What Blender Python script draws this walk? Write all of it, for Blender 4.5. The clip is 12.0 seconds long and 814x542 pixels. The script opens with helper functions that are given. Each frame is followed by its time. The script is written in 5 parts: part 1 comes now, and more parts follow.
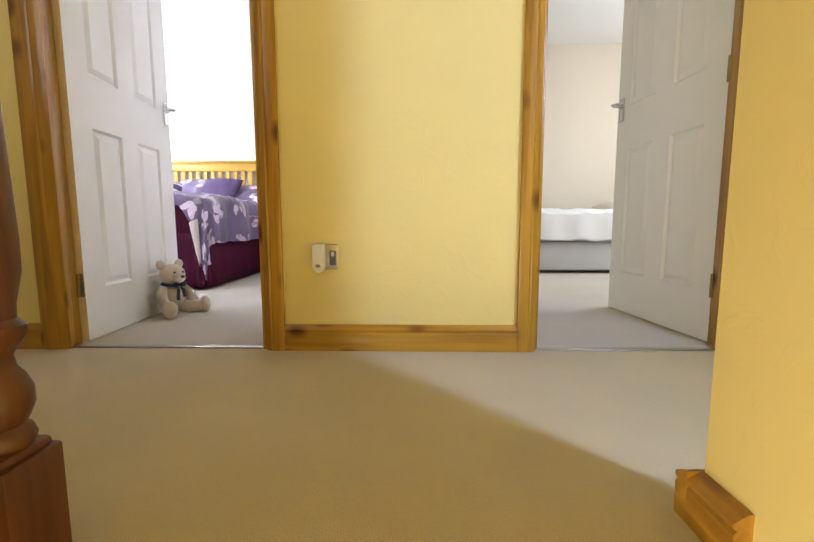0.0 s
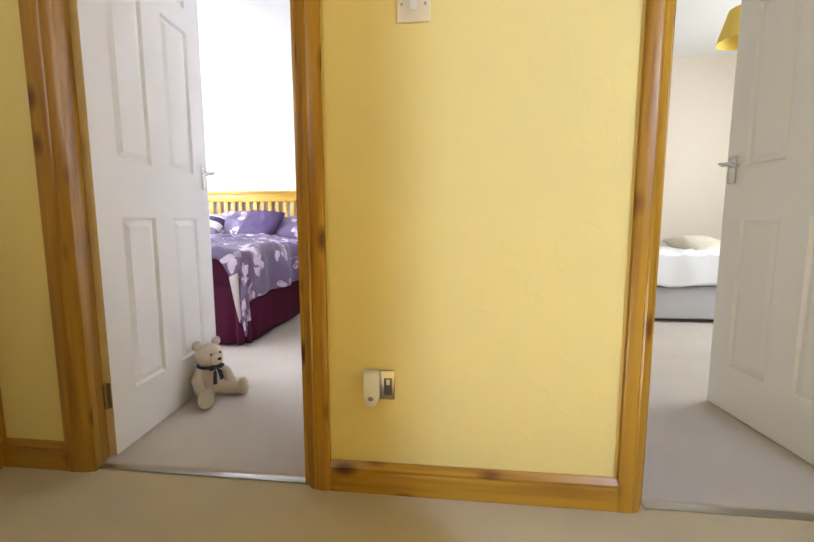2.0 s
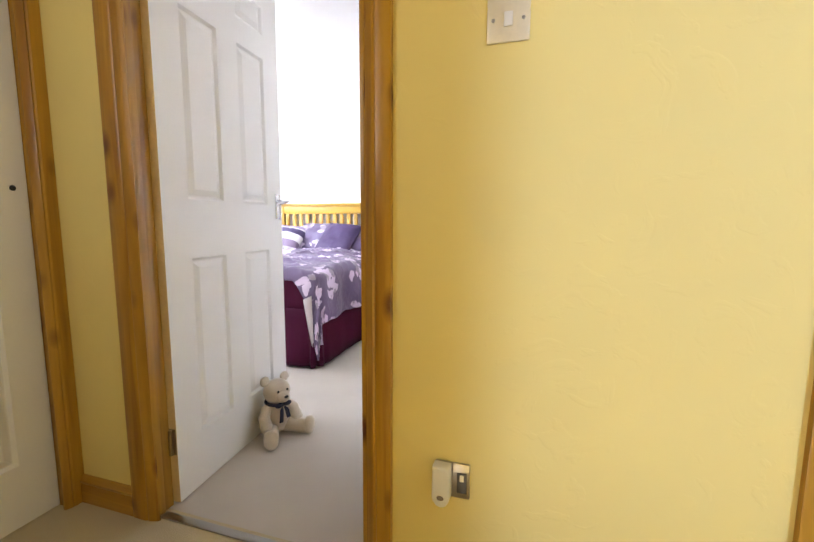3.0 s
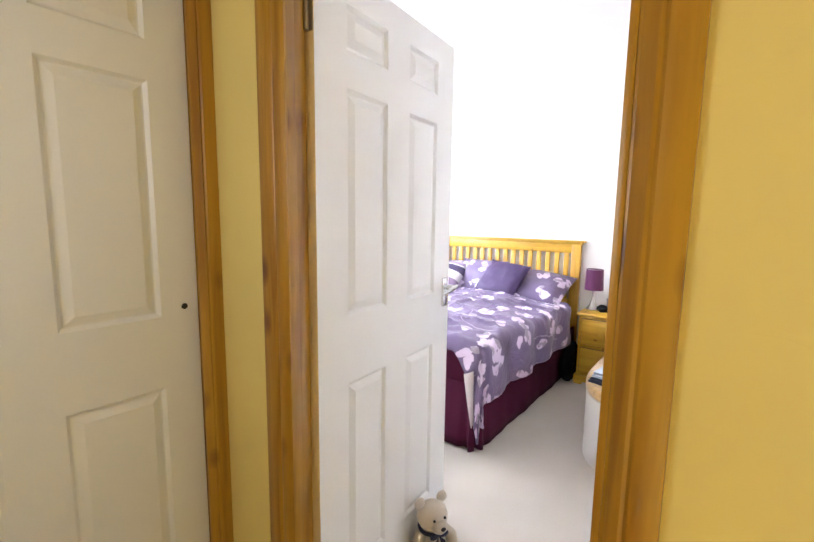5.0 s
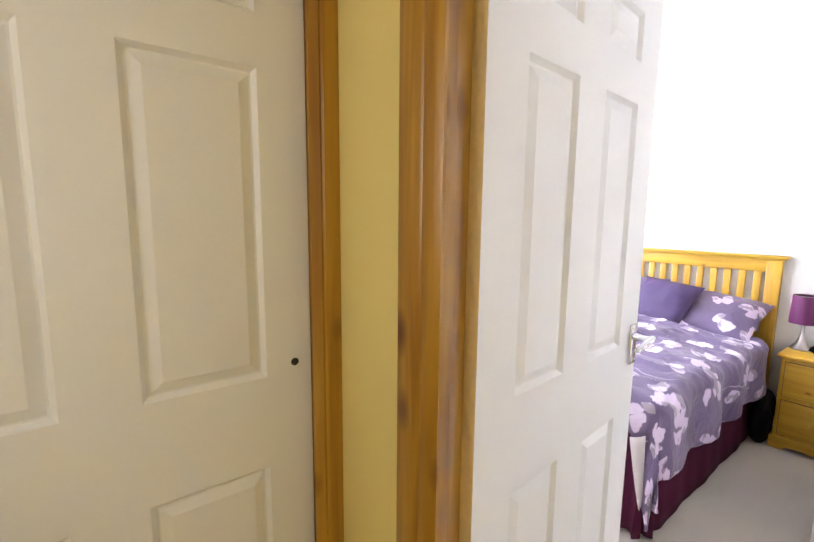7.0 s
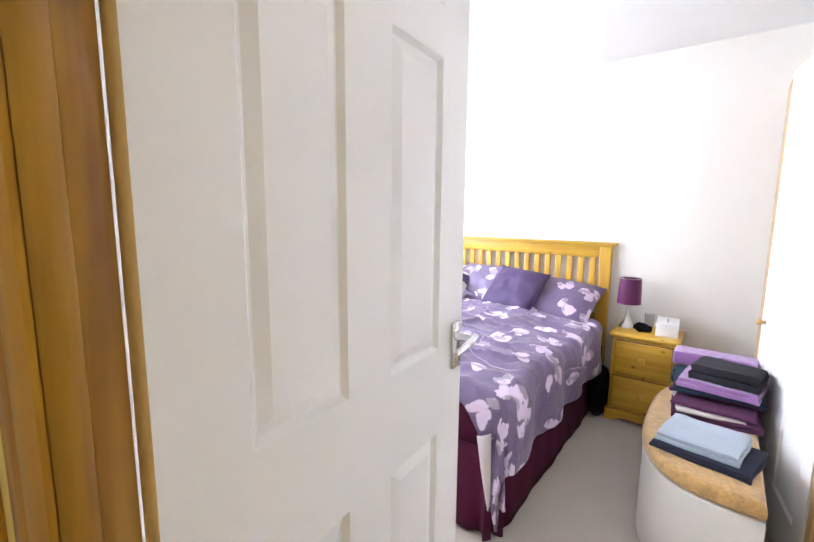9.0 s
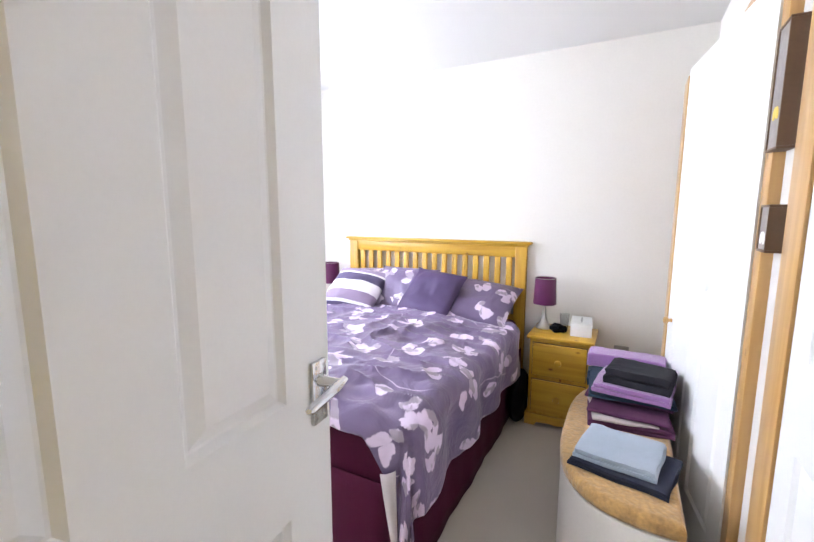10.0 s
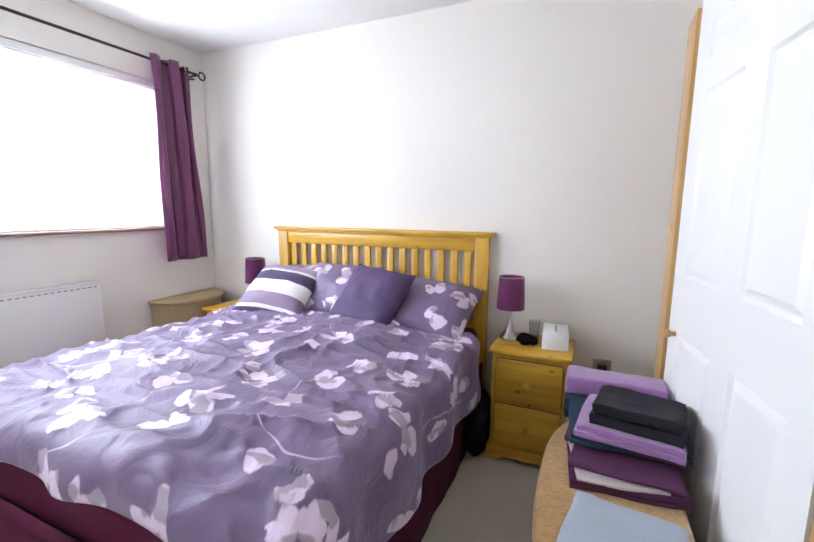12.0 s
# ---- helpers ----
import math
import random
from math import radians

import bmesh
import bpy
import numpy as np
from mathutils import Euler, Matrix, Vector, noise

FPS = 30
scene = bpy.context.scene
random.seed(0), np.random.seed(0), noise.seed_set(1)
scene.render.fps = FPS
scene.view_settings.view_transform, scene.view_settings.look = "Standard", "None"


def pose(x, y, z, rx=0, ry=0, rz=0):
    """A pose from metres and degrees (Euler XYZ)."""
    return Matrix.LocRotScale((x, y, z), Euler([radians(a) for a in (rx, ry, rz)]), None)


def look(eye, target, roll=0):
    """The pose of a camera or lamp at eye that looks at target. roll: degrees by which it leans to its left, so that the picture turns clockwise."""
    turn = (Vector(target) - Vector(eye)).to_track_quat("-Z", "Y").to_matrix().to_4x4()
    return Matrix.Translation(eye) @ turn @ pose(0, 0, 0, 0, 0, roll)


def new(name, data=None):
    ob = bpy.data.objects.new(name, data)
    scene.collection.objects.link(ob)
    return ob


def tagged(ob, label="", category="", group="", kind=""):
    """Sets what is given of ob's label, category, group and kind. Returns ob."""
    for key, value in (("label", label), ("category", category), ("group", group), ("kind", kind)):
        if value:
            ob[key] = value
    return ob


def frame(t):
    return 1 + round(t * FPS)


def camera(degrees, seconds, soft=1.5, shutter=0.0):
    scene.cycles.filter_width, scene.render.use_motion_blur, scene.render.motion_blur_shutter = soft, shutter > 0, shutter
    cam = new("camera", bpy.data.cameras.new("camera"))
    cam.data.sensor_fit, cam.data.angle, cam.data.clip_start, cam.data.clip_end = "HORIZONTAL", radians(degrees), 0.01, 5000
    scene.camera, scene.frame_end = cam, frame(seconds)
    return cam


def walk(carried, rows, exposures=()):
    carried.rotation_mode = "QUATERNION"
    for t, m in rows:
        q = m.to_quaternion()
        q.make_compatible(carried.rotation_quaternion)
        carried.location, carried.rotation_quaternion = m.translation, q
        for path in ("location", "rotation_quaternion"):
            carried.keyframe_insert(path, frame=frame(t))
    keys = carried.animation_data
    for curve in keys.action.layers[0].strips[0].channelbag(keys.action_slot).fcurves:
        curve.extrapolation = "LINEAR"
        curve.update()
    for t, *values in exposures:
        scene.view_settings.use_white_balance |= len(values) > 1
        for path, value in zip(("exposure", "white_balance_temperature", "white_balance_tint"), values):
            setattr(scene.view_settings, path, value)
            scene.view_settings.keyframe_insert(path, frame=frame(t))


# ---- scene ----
cam = camera(89.2, 12.0)
PATH = [
    (0, (0.874, -0.038, 0.458), (0.824, 1.949, 0.233), -0.1),
    (0.5, (0.835, 0.036, 0.536), (0.77, 2.022, 0.307), 0.1),
    (1, (0.797, 0.125, 0.652), (0.699, 2.109, 0.42), -0.1),
    (1.5, (0.771, 0.18, 0.766), (0.633, 2.162, 0.533), -0.2),
    (2, (0.764, 0.265, 0.822), (0.535, 2.238, 0.587), -0.1),
    (2.5, (0.762, 0.381, 0.883), (0.364, 2.327, 0.646), -0.1),
    (3, (0.724, 0.486, 0.976), (0.129, 2.38, 0.734), 0.3),
    (3.2, (0.69, 0.523, 1.007), (0.031, 2.395, 0.76), 0.3),
    (5, (0.435, 0.817, 1.328), (-0.794, 2.374, 1.077), 0.8),
    (5.5, (0.37, 0.889, 1.385), (-1.048, 2.275, 1.125), 0.8),
    (6, (0.272, 0.94, 1.388), (-1.266, 2.19, 1.12), 0.8),
    (6.5, (0.14, 0.974, 1.387), (-1.443, 2.17, 1.13), 0.5),
    (6.7, (0.09, 0.988, 1.392), (-1.496, 2.178, 1.129), 0.6),
    (8.3, (0.022, 1.149, 1.358), (-1.412, 2.521, 1.111), -0.1),
    (8.5, (0.023, 1.204, 1.355), (-1.341, 2.643, 1.092), 0.3),
    (9, (0.039, 1.356, 1.355), (-1.173, 2.923, 1.078), 0.5),
    (9.5, (0.027, 1.506, 1.347), (-1.047, 3.171, 1.072), 0.4),
    (10, (0.009, 1.655, 1.355), (-0.924, 3.403, 1.078), 0.1),
    (10.5, (-0.048, 1.809, 1.346), (-0.859, 3.615, 1.064), 0.1),
    (11, (-0.06, 1.979, 1.336), (-0.842, 3.796, 1.047), -0.0),
    (11.5, (-0.068, 2.141, 1.31), (-0.849, 3.961, 1.028), 0.2),
    (12, (-0.088, 2.255, 1.283), (-0.885, 4.065, 0.988), 0.5),
]
walk(cam, [(t, look(eye, target, roll)) for t, eye, target, roll in PATH], [(0.0, 1.08), (3.2, 1.08), (5.0, 1.28), (6.7, 1.32), (8.5, 1.2), (9.2, 1.04), (10.5, 0.62), (11.2, 0.44), (12.0, 0.40)])

# ---- world and large lights ----
world = bpy.data.worlds.new("sky")
scene.world = world
world.use_nodes = True
wn = world.node_tree.nodes
sky = wn.new("ShaderNodeTexSky")
sky.sky_type, sky.sun_disc = "NISHITA", False
sky.sun_elevation, sky.sun_rotation = radians(40), radians(200)
wn["Background"].inputs["Strength"].default_value = 0.12
world.node_tree.links.new(sky.outputs[0], wn["Background"].inputs["Color"])


def area_light(name, m, width, height, watts, colour):
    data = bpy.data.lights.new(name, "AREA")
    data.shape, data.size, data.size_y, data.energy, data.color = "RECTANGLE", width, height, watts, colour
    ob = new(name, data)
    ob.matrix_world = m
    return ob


area_light("bedroom_daylight", look((-3.02, 3.0, 1.63), (0, 3.0, 1.55)), 2.3, 0.98, 77, (0.80, 0.87, 1.0))
area_light("second_bedroom_daylight", look((4.02, 3.0, 1.6), (2.0, 3.0, 1.4)), 1.6, 1.0, 30, (0.86, 0.93, 1.0))
area_light("landing_daylight", look((2.43, -0.54, 1.52), (0.5, 1.2, 0.1)), 0.26, 1.05, 40, (0.43, 0.58, 1.0))
area_light("landing_side_daylight", look((2.43, 0.42, 1.6), (0.5, 0.75, 1.2)), 0.34, 0.8, 1.6, (0.95, 0.92, 1.0))
# added fill from the unseen south side, lifts the closed door and shaded wall
area_light("landing_south_fill", look((-0.28, 0.14, 1.65), (-0.28, 1.4, 1.2)), 0.5, 0.8, 1.6, (0.95, 0.93, 1.0))
# added fill, no known source: raises the yellow bounce on the landing
area_light("stairwell_fill", look((0.33, -1.1, -0.25), (1.3, -1.0, -0.1)), 0.9, 1.1, 22, (1.0, 0.97, 0.97))


# ---- materials ----
def nodes_of(name):
    m = bpy.data.materials.new(name)
    m.use_nodes = True
    n, l = m.node_tree.nodes, m.node_tree.links
    return m, n, l, n["Principled BSDF"]


def ramp(n, stops):
    r = n.new("ShaderNodeValToRGB")
    while len(r.color_ramp.elements) < len(stops):
        r.color_ramp.elements.new(0.5)
    for e, (p, c) in zip(r.color_ramp.elements, stops):
        e.position, e.color = p, (*c, 1)
    return r


def tint(c, k):
    return tuple(min(1.0, v * k) for v in c)


def plain(name, colour, rough=0.6, spread=0.06, big=1.5, fine=60, bump=0.1, metal=0.0, sheen=0.0, depth=0.002, spec=0.5):
    """A painted, woven or cast surface: colour varied at two scales, with a fine relief."""
    m, n, l, b = nodes_of(name)
    tc = n.new("ShaderNodeTexCoord")
    n1, n2 = n.new("ShaderNodeTexNoise"), n.new("ShaderNodeTexNoise")
    n1.inputs["Scale"].default_value, n2.inputs["Scale"].default_value = big, fine
    n1.inputs["Detail"].default_value = 4
    for t in (n1, n2):
        l.new(tc.outputs["Object"], t.inputs["Vector"])
    mix = n.new("ShaderNodeMath")
    mix.operation = "ADD"
    l.new(n1.outputs["Fac"], mix.inputs[0])
    l.new(n2.outputs["Fac"], mix.inputs[1])
    half = n.new("ShaderNodeMath")
    half.operation = "MULTIPLY"
    half.inputs[1].default_value = 0.5
    l.new(mix.outputs[0], half.inputs[0])
    r = ramp(n, [(0.3, tint(colour, 1 - spread)), (0.7, tint(colour, 1 + spread))])
    l.new(half.outputs[0], r.inputs["Fac"])
    l.new(r.outputs["Color"], b.inputs["Base Color"])
    b.inputs["Roughness"].default_value, b.inputs["Metallic"].default_value = rough, metal
    b.inputs["Sheen Weight"].default_value = sheen
    b.inputs["Specular IOR Level"].default_value = spec
    bp = n.new("ShaderNodeBump")
    bp.inputs["Strength"].default_value, bp.inputs["Distance"].default_value = bump, depth
    l.new(n2.outputs["Fac"], bp.inputs["Height"])
    l.new(bp.outputs["Normal"], b.inputs["Normal"])
    return m


def pine(name, light, dark, axis="Z", rough=0.32, knot=1.0):
    """Varnished knotty pine with its grain along one axis."""
    m, n, l, b = nodes_of(name)
    tc, mp = n.new("ShaderNodeTexCoord"), n.new("ShaderNodeMapping")
    info = n.new("ShaderNodeObjectInfo")
    shift = n.new("ShaderNodeVectorMath")
    shift.operation = "ADD"
    comb = n.new("ShaderNodeCombineXYZ")
    mul = n.new("ShaderNodeMath")
    mul.operation = "MULTIPLY"
    mul.inputs[1].default_value = 7.3
    l.new(info.outputs["Random"], mul.inputs[0])
    for i in range(3):
        l.new(mul.outputs[0], comb.inputs[i])
    l.new(tc.outputs["Object"], shift.inputs[0])
    l.new(comb.outputs[0], shift.inputs[1])
    sc = {"X": (1.2, 22, 22), "Y": (22, 1.2, 22), "Z": (22, 22, 1.2)}[axis]
    mp.inputs["Scale"].default_value = sc
    l.new(shift.outputs[0], mp.inputs["Vector"])
    grain = n.new("ShaderNodeTexNoise")
    grain.inputs["Scale"].default_value, grain.inputs["Detail"].default_value, grain.inputs["Distortion"].default_value = 1.4, 6, 0.6
    l.new(mp.outputs[0], grain.inputs["Vector"])
    r = ramp(n, [(0.3, dark), (0.62, light)])
    l.new(grain.outputs["Fac"], r.inputs["Fac"])
    kn = n.new("ShaderNodeTexVoronoi")
    km = n.new("ShaderNodeMapping")
    km.inputs["Scale"].default_value = {"X": (4.2, 8, 8), "Y": (8, 4.2, 8), "Z": (8, 8, 4.2)}[axis]
    l.new(shift.outputs[0], km.inputs["Vector"])
    l.new(km.outputs[0], kn.inputs["Vector"])
    kn.inputs["Scale"].default_value = 1.15
    kr = ramp(n, [(0.06 * knot, (1, 1, 1)), (0.10 * knot, (0.75, 0.75, 0.75)), (0.19 * knot, (0, 0, 0))])
    l.new(kn.outputs["Distance"], kr.inputs["Fac"])
    mx = n.new("ShaderNodeMix")
    mx.data_type = "RGBA"
    l.new(kr.outputs["Color"], mx.inputs["Factor"])
    l.new(r.outputs["Color"], mx.inputs["A"])
    mx.inputs["B"].default_value = (*(v * k for v, k in zip(dark, (0.42, 0.24, 0.3))), 1)
    l.new(mx.outputs["Result"], b.inputs["Base Color"])
    b.inputs["Roughness"].default_value = rough
    b.inputs["Coat Weight"].default_value = 0.15
    bp = n.new("ShaderNodeBump")
    bp.inputs["Strength"].default_value, bp.inputs["Distance"].default_value = 0.12, 0.001
    l.new(grain.outputs["Fac"], bp.inputs["Height"])
    l.new(bp.outputs["Normal"], b.inputs["Normal"])
    return m


def textured_wall(name, colour):
    """Matt emulsion over a swirled relief plaster."""
    m, n, l, b = nodes_of(name)
    tc = n.new("ShaderNodeTexCoord")
    v = n.new("ShaderNodeTexNoise")
    v.inputs["Scale"].default_value, v.inputs["Detail"].default_value, v.inputs["Distortion"].default_value = 9, 3, 2.2
    l.new(tc.outputs["Object"], v.inputs["Vector"])
    big = n.new("ShaderNodeTexNoise")
    big.inputs["Scale"].default_value = 1.3
    l.new(tc.outputs["Object"], big.inputs["Vector"])
    r = ramp(n, [(0.3, tint(colour, 0.95)), (0.7, tint(colour, 1.04))])
    l.new(big.outputs["Fac"], r.inputs["Fac"])
    l.new(r.outputs["Color"], b.inputs["Base Color"])
    hr = ramp(n, [(0.56, (0, 0, 0)), (0.64, (1, 1, 1))])
    l.new(v.outputs["Fac"], hr.inputs["Fac"])
    bp = n.new("ShaderNodeBump")
    bp.inputs["Strength"].default_value, bp.inputs["Distance"].default_value = 0.16, 0.002
    l.new(hr.outputs["Color"], bp.inputs["Height"])
    l.new(bp.outputs["Normal"], b.inputs["Normal"])
    b.inputs["Roughness"].default_value = 0.7
    return m


def petal_print(name, ground, petal, scale=4.6, rough=0.46):
    """Woven cotton printed with scattered pale petals and thin stems, laid out on the unrolled cloth."""
    m, n, l, b = nodes_of(name)
    uv = n.new("ShaderNodeTexCoord")
    warp = n.new("ShaderNodeTexNoise")
    warp.inputs["Scale"].default_value = 13
    l.new(uv.outputs["UV"], warp.inputs["Vector"])
    wsub = n.new("ShaderNodeVectorMath")
    wsub.operation = "MULTIPLY_ADD"
    wsub.inputs[1].default_value = (0.075, 0.075, 0)
    l.new(warp.outputs["Color"], wsub.inputs[0])
    l.new(uv.outputs["UV"], wsub.inputs[2])
    vo = n.new("ShaderNodeTexVoronoi")
    vo.voronoi_dimensions = "2D"
    vo.inputs["Scale"].default_value, vo.inputs["Randomness"].default_value = scale, 0.75
    l.new(wsub.outputs[0], vo.inputs["Vector"])
    scl = n.new("ShaderNodeVectorMath")
    scl.operation = "SCALE"
    scl.inputs["Scale"].default_value = 1.0
    l.new(wsub.outputs[0], scl.inputs[0])
    off = n.new("ShaderNodeVectorMath")
    off.operation = "SUBTRACT"
    l.new(scl.outputs[0], off.inputs[0])
    l.new(vo.outputs["Position"], off.inputs[1])
    sep = n.new("ShaderNodeSeparateColor")
    l.new(vo.outputs["Color"], sep.inputs[0])
    last = None
    for k, (cx, cy, rx, ry, turn, gate) in enumerate([(0.044, 0.004, 0.052, 0.030, 0.2, 0.0), (-0.010, 0.044, 0.050, 0.028, 1.25, 0.2), (-0.034, -0.034, 0.046, 0.026, 2.3, 0.45), (0.022, -0.050, 0.038, 0.020, -0.7, 0.75)]):
        ang = n.new("ShaderNodeMath")
        ang.operation = "MULTIPLY_ADD"
        ang.inputs[1].default_value, ang.inputs[2].default_value = 6.28, turn * 0.25
        l.new(sep.outputs[0], ang.inputs[0])
        rot = n.new("ShaderNodeVectorRotate")
        rot.rotation_type = "Z_AXIS"
        l.new(off.outputs[0], rot.inputs["Vector"])
        l.new(ang.outputs[0], rot.inputs["Angle"])
        mpn = n.new("ShaderNodeMapping")
        mpn.vector_type = "TEXTURE"
        mpn.inputs["Location"].default_value = (cx, cy, 0)
        mpn.inputs["Rotation"].default_value = (0, 0, turn)
        mpn.inputs["Scale"].default_value = (rx, ry, 1)
        l.new(rot.outputs[0], mpn.inputs["Vector"])
        ln = n.new("ShaderNodeVectorMath")
        ln.operation = "LENGTH"
        l.new(mpn.outputs[0], ln.inputs[0])
        step = n.new("ShaderNodeMapRange")
        step.inputs["From Min"].default_value, step.inputs["From Max"].default_value = 1.05, 0.9
        l.new(ln.outputs["Value"], step.inputs["Value"])
        g = n.new("ShaderNodeMath")
        g.operation = "GREATER_THAN"
        g.inputs[1].default_value = gate
        l.new(sep.outputs[1], g.inputs[0])
        gm = n.new("ShaderNodeMath")
        gm.operation = "MULTIPLY"
        l.new(step.outputs[0], gm.inputs[0])
        l.new(g.outputs[0], gm.inputs[1])
        if last is None:
            last = gm
        else:
            mxm = n.new("ShaderNodeMath")
            mxm.operation = "MAXIMUM"
            l.new(last.outputs[0], mxm.inputs[0])
            l.new(gm.outputs[0], mxm.inputs[1])
            last = mxm
    # thin stems
    st = n.new("ShaderNodeTexVoronoi")
    st.voronoi_dimensions, st.feature = "2D", "DISTANCE_TO_EDGE"
    st.inputs["Scale"].default_value = 2.1
    wb = n.new("ShaderNodeVectorMath")
    wb.operation = "MULTIPLY_ADD"
    wb.inputs[1].default_value = (0.22, 0.22, 0)
    wn2 = n.new("ShaderNodeTexNoise")
    wn2.inputs["Scale"].default_value = 3
    l.new(uv.outputs["UV"], wn2.inputs["Vector"])
    l.new(wn2.outputs["Color"], wb.inputs[0])
    l.new(uv.outputs["UV"], wb.inputs[2])
    l.new(wb.outputs[0], st.inputs["Vector"])
    sr = ramp(n, [(0.0, (0.75, 0.75, 0.75)), (0.010, (0, 0, 0))])
    l.new(st.outputs["Distance"], sr.inputs["Fac"])
    broken = n.new("ShaderNodeTexNoise")
    broken.inputs["Scale"].default_value = 2.6
    l.new(uv.outputs["UV"], broken.inputs["Vector"])
    br = ramp(n, [(0.5, (0, 0, 0)), (0.55, (1, 1, 1))])
    l.new(broken.outputs["Fac"], br.inputs["Fac"])
    sm = n.new("ShaderNodeMath")
    sm.operation = "MULTIPLY"
    l.new(sr.outputs["Color"], sm.inputs[0])
    l.new(br.outputs["Color"], sm.inputs[1])
    fin = n.new("ShaderNodeMath")
    fin.operation = "MAXIMUM"
    l.new(last.outputs[0], fin.inputs[0])
    l.new(sm.outputs[0], fin.inputs[1])
    tone = n.new("ShaderNodeTexNoise")
    tone.inputs["Scale"].default_value = 11
    l.new(uv.outputs["UV"], tone.inputs["Vector"])
    pr = ramp(n, [(0.43, tint(petal, 0.52)), (0.47, petal)])
    l.new(tone.outputs["Fac"], pr.inputs["Fac"])
    gr = ramp(n, [(0.3, tint(ground, 0.9)), (0.7, tint(ground, 1.1))])
    l.new(wn2.outputs["Fac"], gr.inputs["Fac"])
    mx = n.new("ShaderNodeMix")
    mx.data_type = "RGBA"
    l.new(fin.outputs[0], mx.inputs["Factor"])
    l.new(gr.outputs["Color"], mx.inputs["A"])
    l.new(pr.outputs["Color"], mx.inputs["B"])
    l.new(mx.outputs["Result"], b.inputs["Base Color"])
    b.inputs["Roughness"].default_value = rough
    b.inputs["Sheen Weight"].default_value = 0.15
    weave = n.new("ShaderNodeTexNoise")
    weave.inputs["Scale"].default_value = 500
    l.new(uv.outputs["UV"], weave.inputs["Vector"])
    crease = n.new("ShaderNodeTexNoise")
    crease.inputs["Scale"].default_value, crease.inputs["Detail"].default_value, crease.inputs["Distortion"].default_value = 6, 3, 1.6
    l.new(uv.outputs["UV"], crease.inputs["Vector"])
    b1, b2 = n.new("ShaderNodeBump"), n.new("ShaderNodeBump")
    b1.inputs["Strength"].default_value, b1.inputs["Distance"].default_value = 0.15, 0.0006
    b2.inputs["Strength"].default_value, b2.inputs["Distance"].default_value = 0.85, 0.018
    l.new(weave.outputs["Fac"], b1.inputs["Height"])
    l.new(crease.outputs["Fac"], b2.inputs["Height"])
    l.new(b2.outputs["Normal"], b1.inputs["Normal"])
    l.new(b1.outputs["Normal"], b.inputs["Normal"])
    return m


def striped(name):
    """Cotton in broad purple, white and grey bands along the cloth's second coordinate."""
    m, n, l, b = nodes_of(name)
    uv, sp = n.new("ShaderNodeTexCoord"), n.new("ShaderNodeSeparateXYZ")
    l.new(uv.outputs["UV"], sp.inputs[0])
    white, violet, dark, grey = (0.70, 0.66, 0.68), (0.30, 0.23, 0.36), (0.075, 0.055, 0.13), (0.24, 0.17, 0.27)
    r = ramp(n, [(0.0, dark), (0.05, white), (0.10, grey), (0.30, white), (0.54, dark), (0.74, white), (0.79, violet), (0.93, white)])
    r.color_ramp.interpolation = "CONSTANT"
    l.new(sp.outputs["Y"], r.inputs["Fac"])
    l.new(r.outputs["Color"], b.inputs["Base Color"])
    b.inputs["Roughness"].default_value = 0.6
    w = n.new("ShaderNodeTexNoise")
    w.inputs["Scale"].default_value = 14
    l.new(uv.outputs["UV"], w.inputs["Vector"])
    bp = n.new("ShaderNodeBump")
    bp.inputs["Strength"].default_value, bp.inputs["Distance"].default_value = 0.3, 0.006
    l.new(w.outputs["Fac"], bp.inputs["Height"])
    l.new(bp.outputs["Normal"], b.inputs["Normal"])
    return m


def sheer(name):
    m, n, l, b = nodes_of(name)
    out = n["Material Output"]
    tr, tp, mx = n.new("ShaderNodeBsdfTranslucent"), n.new("ShaderNodeBsdfTransparent"), n.new("ShaderNodeMixShader")
    noise_tex = n.new("ShaderNodeTexNoise")
    noise_tex.inputs["Scale"].default_value = 4
    r = ramp(n, [(0.3, (0.86, 0.87, 0.88)), (0.7, (0.93, 0.94, 0.95))])
    l.new(noise_tex.outputs["Fac"], r.inputs["Fac"])
    l.new(r.outputs["Color"], tr.inputs["Color"])
    mx.inputs["Fac"].default_value = 0.45
    l.new(tr.outputs[0], mx.inputs[1])
    l.new(tp.outputs[0], mx.inputs[2])
    l.new(mx.outputs[0], out.inputs["Surface"])
    return m


def glass(name):
    m, n, l, b = nodes_of(name)
    b.inputs["Transmission Weight"].default_value, b.inputs["Roughness"].default_value, b.inputs["IOR"].default_value = 1.0, 0.02, 1.3
    return m


